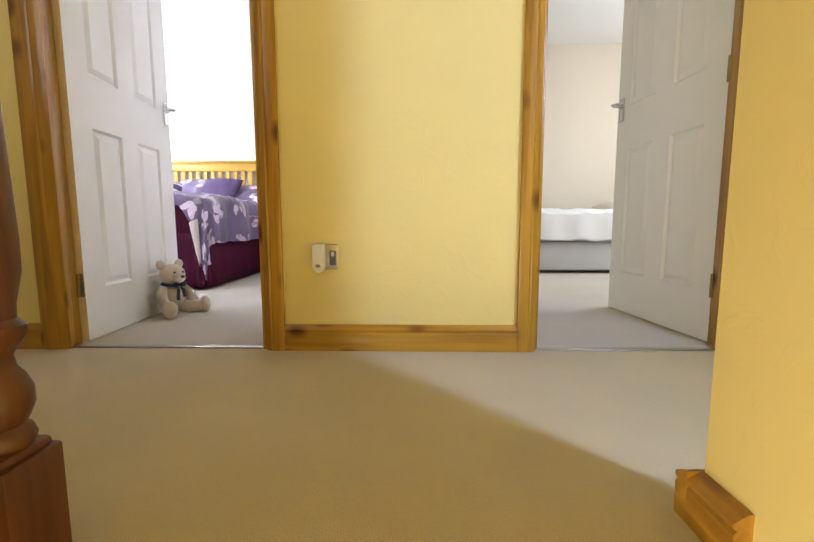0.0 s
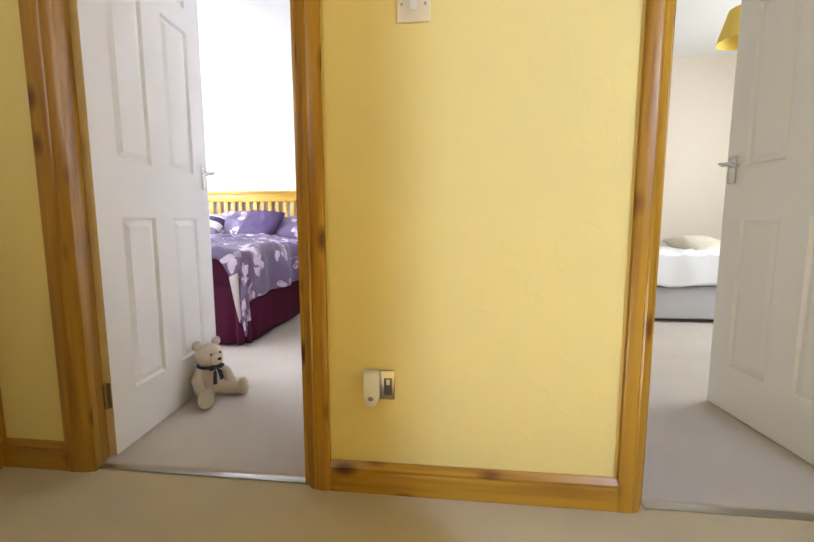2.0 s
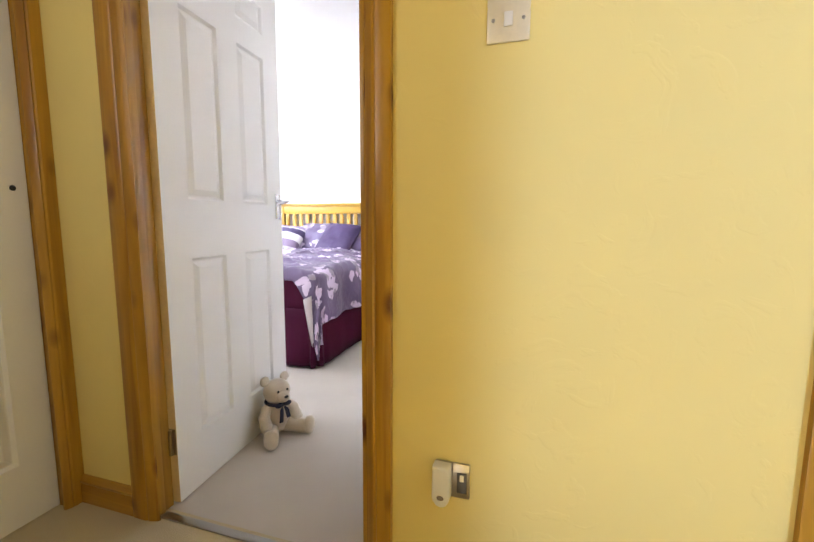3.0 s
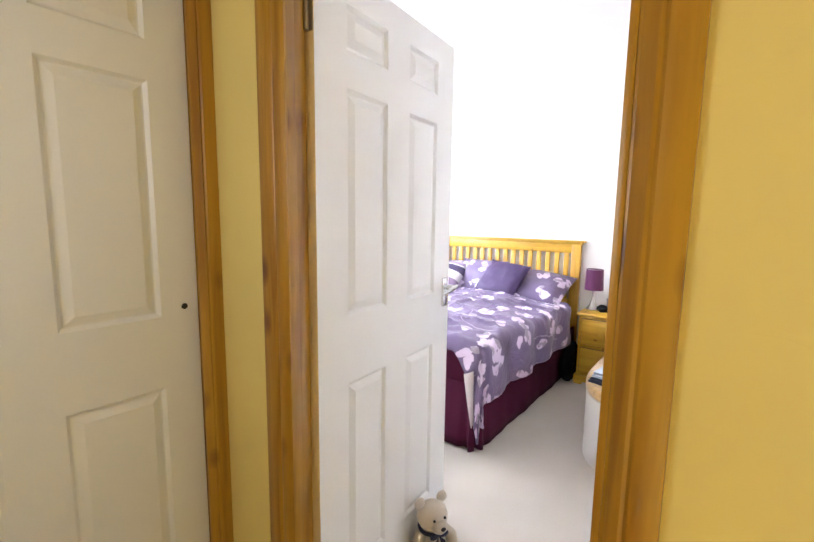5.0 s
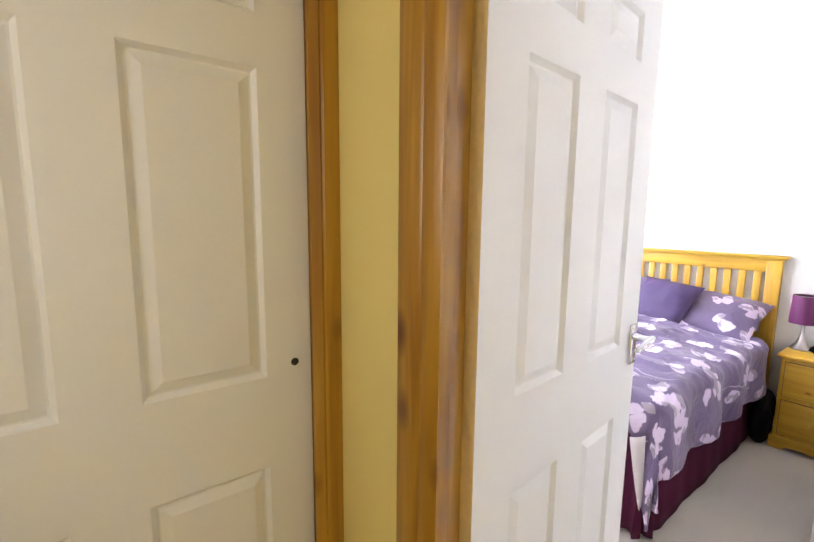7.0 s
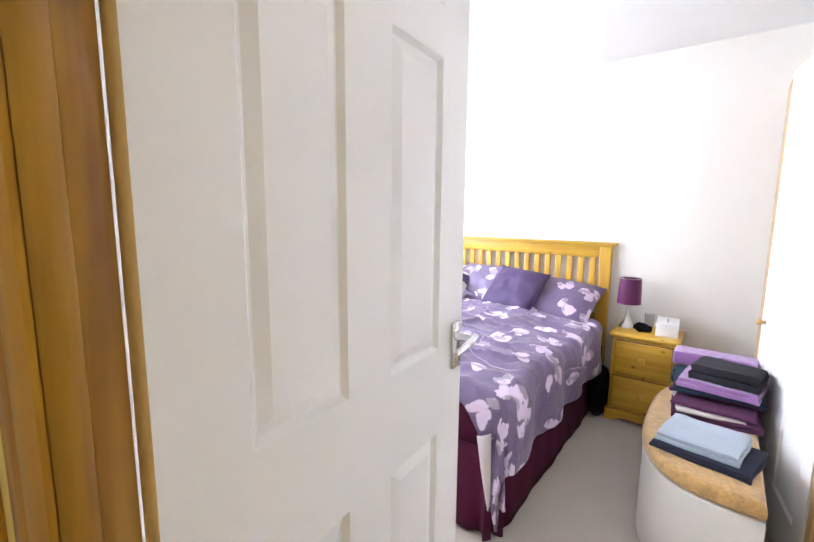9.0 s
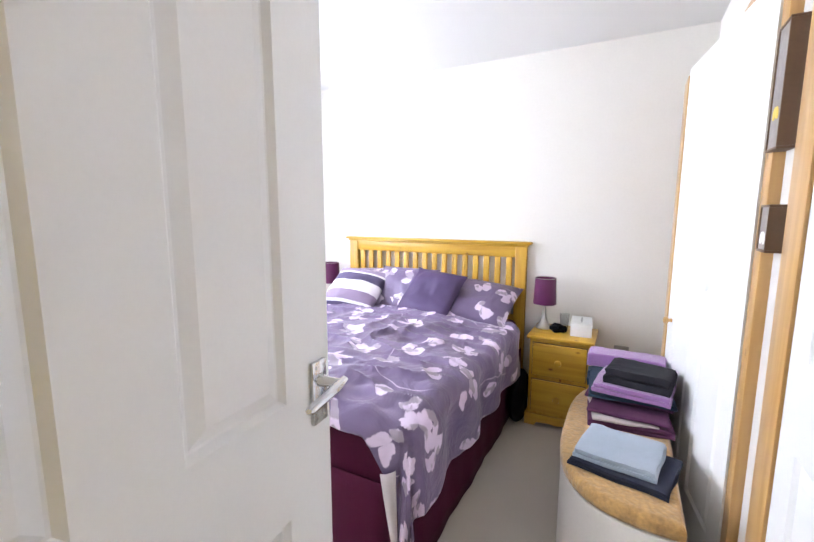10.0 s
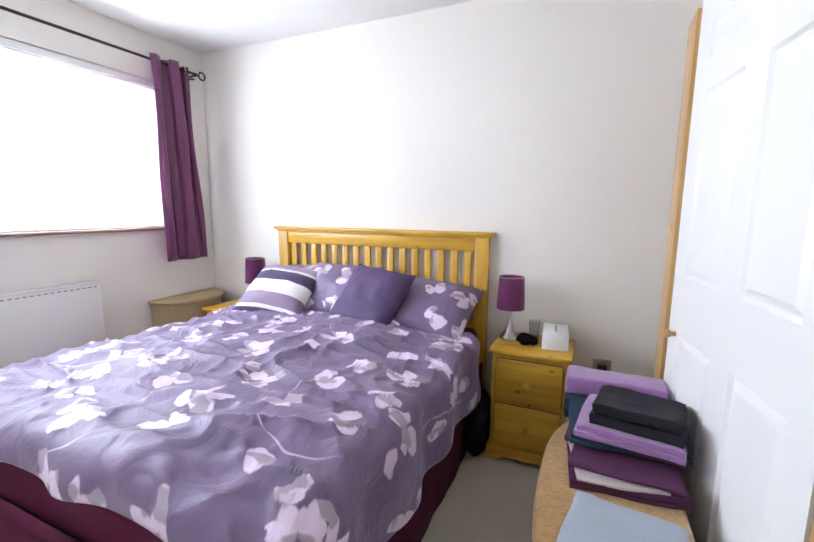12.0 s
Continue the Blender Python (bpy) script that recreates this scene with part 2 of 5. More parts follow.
YELLOW = (0.82, 0.668, 0.25)
M_HALL = textured_wall("yellow_emulsion", YELLOW)
M_WHITE_WALL = plain("warm_white_emulsion", (0.82, 0.785, 0.735), 0.75, 0.02, 1.2, 90, 0.06)
M_BEIGE_WALL = plain("beige_emulsion", (0.66, 0.58, 0.47), 0.75, 0.03, 1.2, 90, 0.06)
M_CEIL = plain("ceiling_white", (0.80, 0.79, 0.77), 0.8, 0.02, 2, 120, 0.15)
M_CARPET_HALL = plain("beige_pile_carpet", (0.58, 0.475, 0.285), 0.95, 0.10, 3.5, 350, 0.9, sheen=0.25, depth=0.004)
M_CARPET_BED = plain("grey_beige_pile_carpet", (0.60, 0.53, 0.455), 0.95, 0.10, 3.0, 350, 0.9, sheen=0.25, depth=0.004)
M_PINE = pine("orange_pine", (0.47, 0.25, 0.022), (0.29, 0.125, 0.010), knot=1.3)
M_PINE_X = pine("orange_pine_lengthwise", (0.47, 0.25, 0.022), (0.29, 0.125, 0.010), "X", knot=1.3)
M_PINE_Y = pine("orange_pine_crosswise", (0.47, 0.25, 0.022), (0.29, 0.125, 0.010), "Y", knot=1.3)
M_NEWEL = pine("dark_red_stained_pine", (0.11, 0.033, 0.008), (0.055, 0.015, 0.004), rough=0.4)
M_PALE = pine("pale_pine", (0.62, 0.37, 0.14), (0.50, 0.27, 0.09), knot=0.6)
M_PALE_Y = pine("pale_pine_crosswise", (0.62, 0.37, 0.14), (0.50, 0.27, 0.09), "Y")
M_HONEY = pine("honey_pine", (0.64, 0.375, 0.036), (0.52, 0.27, 0.02), rough=0.38, knot=0.5)
M_HONEY_X = pine("honey_pine_lengthwise", (0.64, 0.375, 0.036), (0.52, 0.27, 0.02), "X", rough=0.38, knot=0.5)
M_DOOR = plain("white_satin_paint", (0.86, 0.85, 0.84), 0.32, 0.015, 1.5, 140, 0.05)
M_DOOREDGE = plain("unpainted_door_edge", (0.80, 0.61, 0.32), 0.6, 0.08, 6, 90, 0.1)
M_GLOSS = plain("white_gloss_paint", (0.8, 0.79, 0.78), 0.25, 0.01, 2, 100, 0.03)
M_CHROME = plain("satin_chrome", (0.66, 0.66, 0.67), 0.18, 0.04, 8, 80, 0.02, metal=1.0)
M_STEEL = plain("brushed_steel", (0.44, 0.42, 0.40), 0.3, 0.06, 8, 200, 0.04, metal=1.0)
M_BRASS = plain("dull_brass_hinge", (0.32, 0.25, 0.15), 0.42, 0.1, 10, 120, 0.1, metal=0.9)
M_BLACK = plain("black_plastic", (0.02, 0.02, 0.022), 0.4, 0.1, 4, 60, 0.05)
M_WHITEPLASTIC = plain("white_plastic", (0.8, 0.78, 0.74), 0.3, 0.01, 4, 60, 0.02)
M_DUVET = petal_print("purple_petal_cotton", (0.158, 0.108, 0.215), (0.68, 0.56, 0.72), 4.7)
M_PLUM = plain("plum_cotton", (0.072, 0.007, 0.029), 0.75, 0.15, 5, 300, 0.3, spec=0.15)
M_DARKCUSHION = plain("dusky_violet_faux_silk", (0.070, 0.038, 0.118), 0.65, 0.12, 4, 240, 0.3)
M_STRIPE = striped("striped_cotton")
M_SHADE = plain("purple_satin_shade", (0.12, 0.014, 0.085), 0.33, 0.06, 5, 180, 0.08)
M_CURTAIN = plain("plum_satin_curtain", (0.155, 0.028, 0.108), 0.33, 0.10, 3, 150, 0.12, sheen=0.2)
M_SHEER = sheer("white_sheer_blind")
M_GLASS = glass("window_glass")
M_VINYL = plain("cream_vinyl", (0.83, 0.79, 0.73), 0.42, 0.03, 4, 110, 0.08)
M_VELVET = plain("tan_crushed_velvet", (0.52, 0.30, 0.09), 0.6, 0.30, 22, 70, 0.7, sheen=0.6, depth=0.005)
M_BEAR = plain("cream_plush", (0.62, 0.53, 0.42), 0.95, 0.08, 8, 180, 1.0, sheen=0.5, depth=0.004)
M_NAVY = plain("navy_satin_ribbon", (0.012, 0.015, 0.05), 0.35, 0.1, 8, 160, 0.1)
M_LILAC_T = plain("lilac_terry", (0.33, 0.16, 0.40), 0.95, 0.10, 9, 260, 1.0, sheen=0.5, depth=0.004)
M_CHAR_T = plain("charcoal_terry", (0.016, 0.015, 0.022), 0.95, 0.18, 9, 260, 1.0, sheen=0.0, depth=0.004)
M_TEAL_T = plain("dark_teal_terry", (0.025, 0.05, 0.085), 0.95, 0.15, 9, 260, 1.0, sheen=0.0, depth=0.004)
M_PLUM_T = plain("plum_terry", (0.11, 0.03, 0.09), 0.95, 0.14, 9, 260, 1.0, sheen=0.0, depth=0.004)
M_WHITE_T = plain("off_white_cotton", (0.52, 0.46, 0.45), 0.9, 0.06, 9, 260, 0.6)
M_JEANS = plain("pale_blue_cotton", (0.36, 0.42, 0.50), 0.85, 0.10, 10, 280, 0.6, sheen=0.2)
M_NAVYCLOTH = plain("navy_cotton", (0.016, 0.02, 0.045), 0.85, 0.14, 10, 280, 0.6)
M_WHITE_LINEN = plain("white_bed_linen", (0.80, 0.80, 0.81), 0.7, 0.03, 5, 260, 0.3, sheen=0.1)
M_GREYBASE = plain("pale_grey_divan_fabric", (0.50, 0.49, 0.50), 0.8, 0.06, 6, 240, 0.3)
M_TAN = plain("woven_tan_hamper", (0.42, 0.31, 0.17), 0.7, 0.10, 8, 140, 0.6)
M_RAD = plain("radiator_enamel", (0.80, 0.79, 0.78), 0.35, 0.015, 2, 100, 0.03)
M_SILL = plain("brown_stained_sill", (0.30, 0.19, 0.14), 0.4, 0.08, 6, 90, 0.1)
M_YSHADE = plain("yellow_fabric_shade", (0.78, 0.55, 0.10), 0.7, 0.05, 5, 200, 0.1)
M_DARKWOOD = plain("dark_brown_wood", (0.13, 0.065, 0.03), 0.45, 0.15, 8, 90, 0.2)
M_PICGREY = plain("grey_picture_mount", (0.30, 0.27, 0.26), 0.5, 0.2, 12, 60, 0.1)
M_PICYEL = plain("yellow_wing", (0.75, 0.58, 0.10), 0.6, 0.1, 20, 80, 0.1)
M_ROD = plain("dark_bronze_rod", (0.035, 0.03, 0.032), 0.4, 0.1, 8, 80, 0.05, metal=0.6)


# ---- mesh helpers ----
def part(name, bm, material, parent=None, label="", smooth=True, extra=()):
    bmesh.ops.recalc_face_normals(bm, faces=bm.faces[:])
    me = bpy.data.meshes.new(name)
    bm.to_mesh(me)
    bm.free()
    me.materials.append(material)
    for x in extra:
        me.materials.append(x)
    if smooth:
        me.shade_smooth()
        me.set_sharp_from_angle(angle=radians(38))
    ob = new(name, me)
    if parent is not None:
        ob.parent = parent
    if label:
        ob["label"] = label
    return ob


def thing(name, at=(0, 0, 0), rz=0.0):
    ob = new(name)
    ob.matrix_world = pose(*at, 0, 0, rz)
    return ob


def box(bm, x0, x1, y0, y1, z0, z1, bevel=0.0, seg=2):
    b = bmesh.new()
    bmesh.ops.create_cube(b, size=1.0)
    for v in b.verts:
        v.co = Vector(((x0 + x1) / 2 + v.co.x * (x1 - x0), (y0 + y1) / 2 + v.co.y * (y1 - y0), (z0 + z1) / 2 + v.co.z * (z1 - z0)))
    if bevel:
        bmesh.ops.bevel(b, geom=b.edges[:], offset=bevel, segments=seg, affect="EDGES", profile=0.5)
    join(bm, b)


def join(bm, other):
    tmp = bpy.data.meshes.new("tmp")
    other.to_mesh(tmp)
    other.free()
    bm.from_mesh(tmp)
    bpy.data.meshes.remove(tmp)


def lathe(bm, profile, at=(0, 0, 0), seg=28):
    rings = []
    for r, z in profile:
        rings.append([bm.verts.new((at[0] + r * math.cos(2 * math.pi * i / seg), at[1] + r * math.sin(2 * math.pi * i / seg), at[2] + z)) for i in range(seg)])
    for a, b in zip(rings, rings[1:]):
        for i in range(seg):
            bm.faces.new((a[i], a[(i + 1) % seg], b[(i + 1) % seg], b[i]))
    bm.faces.new(rings[0][::-1])
    bm.faces.new(rings[-1])


def tube(bm, pts, radii, seg=12, flat=1.0):
    pts = [Vector(p) for p in pts]
    rings = []
    for i, p in enumerate(pts):
        d = (pts[min(i + 1, len(pts) - 1)] - pts[max(i - 1, 0)]).normalized()
        up = Vector((0, 0, 1)) if abs(d.z) < 0.9 else Vector((0, 1, 0))
        a = d.cross(up).normalized()
        c = a.cross(d).normalized()
        r = radii[i] if isinstance(radii, (list, tuple)) else radii
        rings.append([bm.verts.new(p + a * (r * math.cos(2 * math.pi * k / seg)) + c * (r * flat * math.sin(2 * math.pi * k / seg))) for k in range(seg)])
    for a, b in zip(rings, rings[1:]):
        for k in range(seg):
            bm.faces.new((a[k], a[(k + 1) % seg], b[(k + 1) % seg], b[k]))
    bm.faces.new(rings[0][::-1])
    bm.faces.new(rings[-1])


def ball(bm, at, r, scale=(1, 1, 1), turn=None, seg=20):
    b = bmesh.new()
    bmesh.ops.create_uvsphere(b, u_segments=seg, v_segments=seg // 2 + 2, radius=r)
    m = Matrix.Translation(at) @ (turn or Matrix()) @ Matrix.Diagonal((*scale, 1))
    bmesh.ops.transform(b, matrix=m, verts=b.verts[:])
    join(bm, b)


def extrude_profile(bm, outline, z0, z1, bevel=0.0):
    """A prism with that outline in x and y."""
    b = bmesh.new()
    lo = [b.verts.new((x, y, z0)) for x, y in outline]
    f = b.faces.new(lo)
    top = bmesh.ops.extrude_face_region(b, geom=[f])["geom"]
    for v in top:
        if isinstance(v, bmesh.types.BMVert):
            v.co.z = z1
    bmesh.ops.recalc_face_normals(b, faces=b.faces[:])
    if bevel:
        edges = [e for e in b.edges if abs(e.verts[0].co.z - e.verts[1].co.z) < 1e-6]
        bmesh.ops.bevel(b, geom=edges, offset=bevel, segments=4, affect="EDGES", profile=0.5)
    join(bm, b)


def moulding(bm, profile, start, end, out):
    """A profile of (proud, up) swept from start to end along a wall; out: the way it stands proud."""
    s, e, o = Vector(start), Vector(end), Vector(out)
    d = (e - s).normalized()
    up = o.cross(d)
    if up.z < 0 or (abs(up.z) < 1e-6 and up.x + up.y < 0):
        up = -up
    ra = [bm.verts.new(s + o * a + up * b) for a, b in profile]
    rb = [bm.verts.new(e + o * a + up * b) for a, b in profile]
    k = len(profile)
    for i in range(k):
        bm.faces.new((ra[i], ra[(i + 1) % k], rb[(i + 1) % k], rb[i]))
    bm.faces.new(ra[::-1])
    bm.faces.new(rb)


# ---- the structure ----
CEIL = 2.41


def structure(name, boxes, material, label, category):
    bm = bmesh.new()
    for b in boxes:
        box(bm, *b)
    return tagged(part(name, bm, material, smooth=False), label, category, kind="structure")


structure("floor_landing", [(-0.885, 2.35, 0.47, 1.4815, -0.12, 0.0), (1.30, 2.35, -1.4, 0.47, -0.12, 0.0)], M_CARPET_HALL, "beige carpet on the upstairs landing", "floor")
structure("floor_bedroom", [(-2.92, 0.405, 1.482, 4.68, -0.12, 0.0)], M_CARPET_BED, "grey beige pile carpet of the bedroom", "floor")
structure("floor_second_bedroom", [(0.406, 4.1, 1.482, 4.86, -0.12, 0.0)], M_CARPET_BED, "grey beige carpet of the second bedroom", "floor")
structure("ceiling_bedrooms", [(-3.2, 4.3, 1.48, 5.0, CEIL, CEIL + 0.1)], M_CEIL, "white painted ceiling", "ceiling")
structure("ceiling_landing", [(-1.7, 2.6, -2.3, 1.479, CEIL, CEIL + 0.1)], M_CEIL, "plain white landing ceiling", "ceiling")
structure("wall_landing_north", [(-0.885, -0.455, 1.43, 1.48, 0, CEIL), (-0.455, 0.345, 1.43, 1.48, 2.02, CEIL), (0.345, 1.27, 1.43, 1.48, 0, CEIL),
                                 (1.27, 2.01, 1.43, 1.48, 2.02, CEIL), (2.01, 2.35, 1.43, 1.48, 0, CEIL)], M_HALL, "yellow painted landing wall with two doorways", "wall")
structure("wall_bedroom_south", [(-2.82, -0.478, 1.48, 1.53, 0, CEIL), (-0.478, 0.346, 1.48, 1.53, 2.02, CEIL), (0.346, 0.405, 1.48, 1.53, 0, CEIL)], M_WHITE_WALL, "white painted bedroom wall with the doorway", "wall")
structure("wall_second_bedroom_south", [(0.425, 1.27, 1.48, 1.53, 0, CEIL), (1.27, 2.01, 1.48, 1.53, 2.02, CEIL), (2.01, 4.0, 1.48, 1.53, 0, CEIL)], M_BEIGE_WALL, "beige wall of the second bedroom", "wall")
structure("wall_landing_west", [(-0.885, -0.763, 0.2, 0.60, 0, CEIL), (-0.885, -0.763, 0.60, 1.395, 2.02, CEIL), (-0.885, -0.763, 1.395, 1.43, 0, CEIL)], M_HALL, "yellow painted wall round a closed door", "wall")
# south wall out of view, opened only to let the added fill in
structure("wall_landing_south", [(-0.885, -0.54, 0.1, 0.2, -2.4, CEIL), (-0.54, -0.02, 0.1, 0.2, -2.4, 1.24), (-0.54, -0.02, 0.1, 0.2, 2.06, CEIL), (-0.02, 0.39, 0.1, 0.2, -2.4, CEIL)], M_HALL, "plain unseen yellow wall with an opening for a fill lamp", "wall")
# unseen; the opening is cut only for the added stairwell fill lamp
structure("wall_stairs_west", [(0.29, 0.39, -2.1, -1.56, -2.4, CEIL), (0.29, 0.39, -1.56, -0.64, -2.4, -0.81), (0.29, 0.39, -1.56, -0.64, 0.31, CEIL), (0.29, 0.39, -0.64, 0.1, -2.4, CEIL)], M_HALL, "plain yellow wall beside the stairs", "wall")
structure("wall_stairs_east", [(1.313, 1.40, -2.1, 0.565, -2.4, CEIL)], M_HALL, "yellow textured wall beside the stairs", "wall")
structure("wall_stairs_south", [(0.29, 1.40, -2.2, -2.1, -2.4, CEIL)], M_HALL, "plain yellow wall", "wall")
structure("wall_landing_back", [(1.40, 2.45, -1.5, -1.4, -0.12, CEIL)], M_HALL, "plain yellow wall", "wall")
structure("wall_landing_east", [(2.35, 2.45, -1.4, -0.69, 0, CEIL), (2.35, 2.45, -0.69, -0.39, 0, 0.96), (2.35, 2.45, -0.69, -0.39, 2.1, CEIL), (2.35, 2.45, -0.39, 0.24, 0, CEIL), (2.35, 2.45, 0.24, 0.60, 0, 1.18), (2.35, 2.45, 0.24, 0.60, 2.02, CEIL), (2.35, 2.45, 0.60, 1.48, 0, CEIL)], M_HALL, "plain yellow wall with two narrow windows", "wall")
structure("floor_cupboard", [(-1.6, -0.885, 0.4, 1.47, -0.12, 0.0)], M_CARPET_HALL, "beige carpet behind the closed door", "floor")
structure("wall_bedroom_north", [(-2.92, 0.425, 4.63, 4.73, 0, CEIL)], M_WHITE_WALL, "warm white bedroom wall behind the bed", "wall")
WY0, WY1, WZ0, WZ1 = 1.95, 4.34, 1.14, 2.12
structure("wall_bedroom_west", [(-2.98, -2.82, 1.43, WY0, 0, CEIL), (-2.98, -2.82, WY0, WY1, 0, WZ0), (-2.98, -2.82, WY0, WY1, WZ1, CEIL), (-2.98, -2.82, WY1, 4.63, 0, CEIL)],
          M_WHITE_WALL, "warm white bedroom wall with a wide window", "wall")
structure("wall_bedroom_east", [(0.385, 0.405, 1.53, 4.63, 0, CEIL)], M_WHITE_WALL, "white wall with built-in cupboards", "wall")
structure("wall_second_bedroom_west", [(0.406, 0.425, 1.53, 4.76, 0, CEIL)], M_BEIGE_WALL, "beige wall of the second bedroom", "wall")
structure("wall_second_bedroom_north", [(0.426, 4.0, 4.76, 4.86, 0, CEIL)], M_BEIGE_WALL, "beige wall of the second bedroom", "wall")
structure("wall_second_bedroom_east", [(4.0, 4.1, 1.48, 2.2, 0, CEIL), (4.0, 4.1, 2.2, 3.8, 0, 1.1), (4.0, 4.1, 2.2, 3.8, 2.1, CEIL), (4.0, 4.1, 3.8, 4.86, 0, CEIL)], M_BEIGE_WALL, "beige wall with a window", "wall")

# stairs down from the landing, carpeted
stairs = tagged(thing("stairs"), "beige carpeted stairs going down from the landing", "stairs", kind="structure")
for i in range(1, 9):
    y1 = 0.469 - 0.22 * (i - 1)
    bm = bmesh.new()
    box(bm, 0.391, 1.312, y1 - 0.219, y1, -0.19 * i - 0.25, -0.19 * i, 0.012, 3)
    part("step", bm, M_CARPET_HALL, stairs)

SKIRT = [(0, 0), (0.016, 0), (0.016, 0.062), (0.013, 0.068), (0.017, 0.074), (0.017, 0.080), (0.009, 0.090), (0.004, 0.096), (0, 0.096)]


def skirting(runs, material, name="baseboard", label="varnished pine skirting board"):
    for s, e, o in runs:
        bm = bmesh.new()
        moulding(bm, SKIRT, s, e, o)
        tagged(part(name, bm, material), label, "skirting board", kind="structure")


skirting([((0.392, 1.43, 0), (1.232, 1.43, 0), (0, -1, 0)), ((-0.763, 1.43, 0), (-0.512, 1.43, 0), (0, -1, 0)), ((2.08, 1.43, 0), (2.35, 1.43, 0), (0, -1, 0))], M_PINE_X)
skirting([((-0.763, 0.2, 0), (-0.763, 0.53, 0), (1, 0, 0))], M_PINE_Y)
for s, e, o in (((1.313, 0.47, 0), (1.313, 0.565, 0), (-1, 0, 0)), ((1.287, 0.565, 0), (1.40, 0.565, 0), (0, 1, 0))):
    bm = bmesh.new()
    moulding(bm, [(a * 1.6, b * 0.85) for a, b in SKIRT], s, e, o)
    tagged(part("baseboard", bm, M_PINE_Y if o[0] else M_PINE_X), "thick varnished pine skirting at the wall's end", "skirting board", kind="structure")
skirting([((-2.82, 4.63, 0), (0.385, 4.63, 0), (0, -1, 0))], M_GLOSS, label="white painted skirting board")

# ---- doorways ----
def arch_profile(w):
    return [(0, 0), (0.016, 0), (0.018, w * 0.08), (0.018, w * 0.55), (0.014, w * 0.62), (0.016, w * 0.70), (0.011, w * 0.88), (0.006, w), (0, w)]


def board_arch(name, parent, inner, outer, y, out_sign, z0, z1, material, axis="y"):
    """An upright architrave: its thick edge at outer, thin edge at inner; axis: the wall's normal."""
    bm = bmesh.new()
    w = inner - outer
    prof = arch_profile(abs(w))
    sg = 1 if w > 0 else -1
    lo, hi = [], []
    for a, b in prof:
        if axis == "y":
            x_, y_ = outer + sg * b, y + out_sign * a
        else:
            x_, y_ = y + out_sign * a, outer + sg * b
        lo.append(bm.verts.new((x_, y_, z0)))
        hi.append(bm.verts.new((x_, y_, z1)))
    k = len(prof)
    for i in range(k):
        bm.faces.new((lo[i], lo[(i + 1) % k], hi[(i + 1) % k], hi[i]))
    bm.faces.new(lo[::-1])
    bm.faces.new(hi)
    return part(name, bm, material, parent)


def doorway(name, x0, x1, y0, y1, outl, outr, stop_y):
    """Pine lining, stops and architraves round an opening through a wall whose faces are y0 and y1; x0, x1: the clear width."""
    f = tagged(thing(name, (0, 0, 0)), "varnished knotty pine door lining and architraves", "door frame", kind="structure")
    for a, b in ((x0 - 0.034, x0), (x1, x1 + 0.028)):
        bm = bmesh.new()
        box(bm, a, b, y0 + 0.001, (y1 - 0.029 if a == x0 - 0.034 and x0 < 0 else y1 - 0.001), 0, 2.0, 0.002)
        part("lining", bm, M_PINE, f)
    bm = bmesh.new()
    box(bm, x0 - 0.034, x1 + 0.028, y0 + 0.001, y1 - 0.001, 2.001, 2.02, 0.002)
    part("lining", bm, M_PINE_X, f)
    for a, b in ((x0 + 0.0005, x0 + (0.003 if x0 < 0 else 0.012)), (x1 - 0.012, x1 - 0.0005)):
        bm = bmesh.new()
        box(bm, a, b, stop_y, stop_y + 0.032, 0, 1.985, 0.001)
        part("door_stop", bm, M_PINE, f)
    board_arch("architrave", f, x0 + 0.020 if x0 < 0 else x0 - 0.006, outl, y0, -1, 0, 2.06, M_PINE)
    board_arch("architrave", f, x1 + 0.006, outr, y0, -1, 0, 2.06, M_PINE)
    bm = bmesh.new()
    box(bm, outl, outr, y0 - 0.016, y0, 2.062, 2.12, 0.004)
    part("architrave", bm, M_PINE_X, f)
    bm = bmesh.new()
    box(bm, x0 + 0.013, x1 - 0.013, y0 + 0.005, y0 + 0.035, 0.0, 0.006, 0.003)
    part("threshold_strip", bm, M_STEEL, f, "thin metal carpet strip")
    return f


doorway("door_frame_1", -0.432, 0.317, 1.43, 1.53, -0.510, 0.391, 1.434)
doorway("door_frame_2", 1.302, 1.982, 1.43, 1.53, 1.232, 2.056, 1.452)

# the closed door's frame in the west wall
f3 = tagged(thing("door_frame_3"), "varnished knotty pine architraves round a closed door", "door frame", kind="structure")
board_arch("architrave", f3, 1.366, 1.4295, -0.763, 1, 0, 2.06, M_PINE, "x")
board_arch("architrave", f3, 0.602, 0.535, -0.763, 1, 0, 2.06, M_PINE, "x")
for a, b in ((0.60, 0.606), (1.380, 1.395)):
    bm = bmesh.new()
    box(bm, -0.884, -0.764, a, b, 0, 2.0, 0.002)
    part("lining", bm, M_PINE, f3)
bm = bmesh.new()
box(bm, -0.763, -0.747, 0.535, 1.4295, 2.062, 2.12, 0.004)
part("architrave", bm, M_PINE_Y, f3)


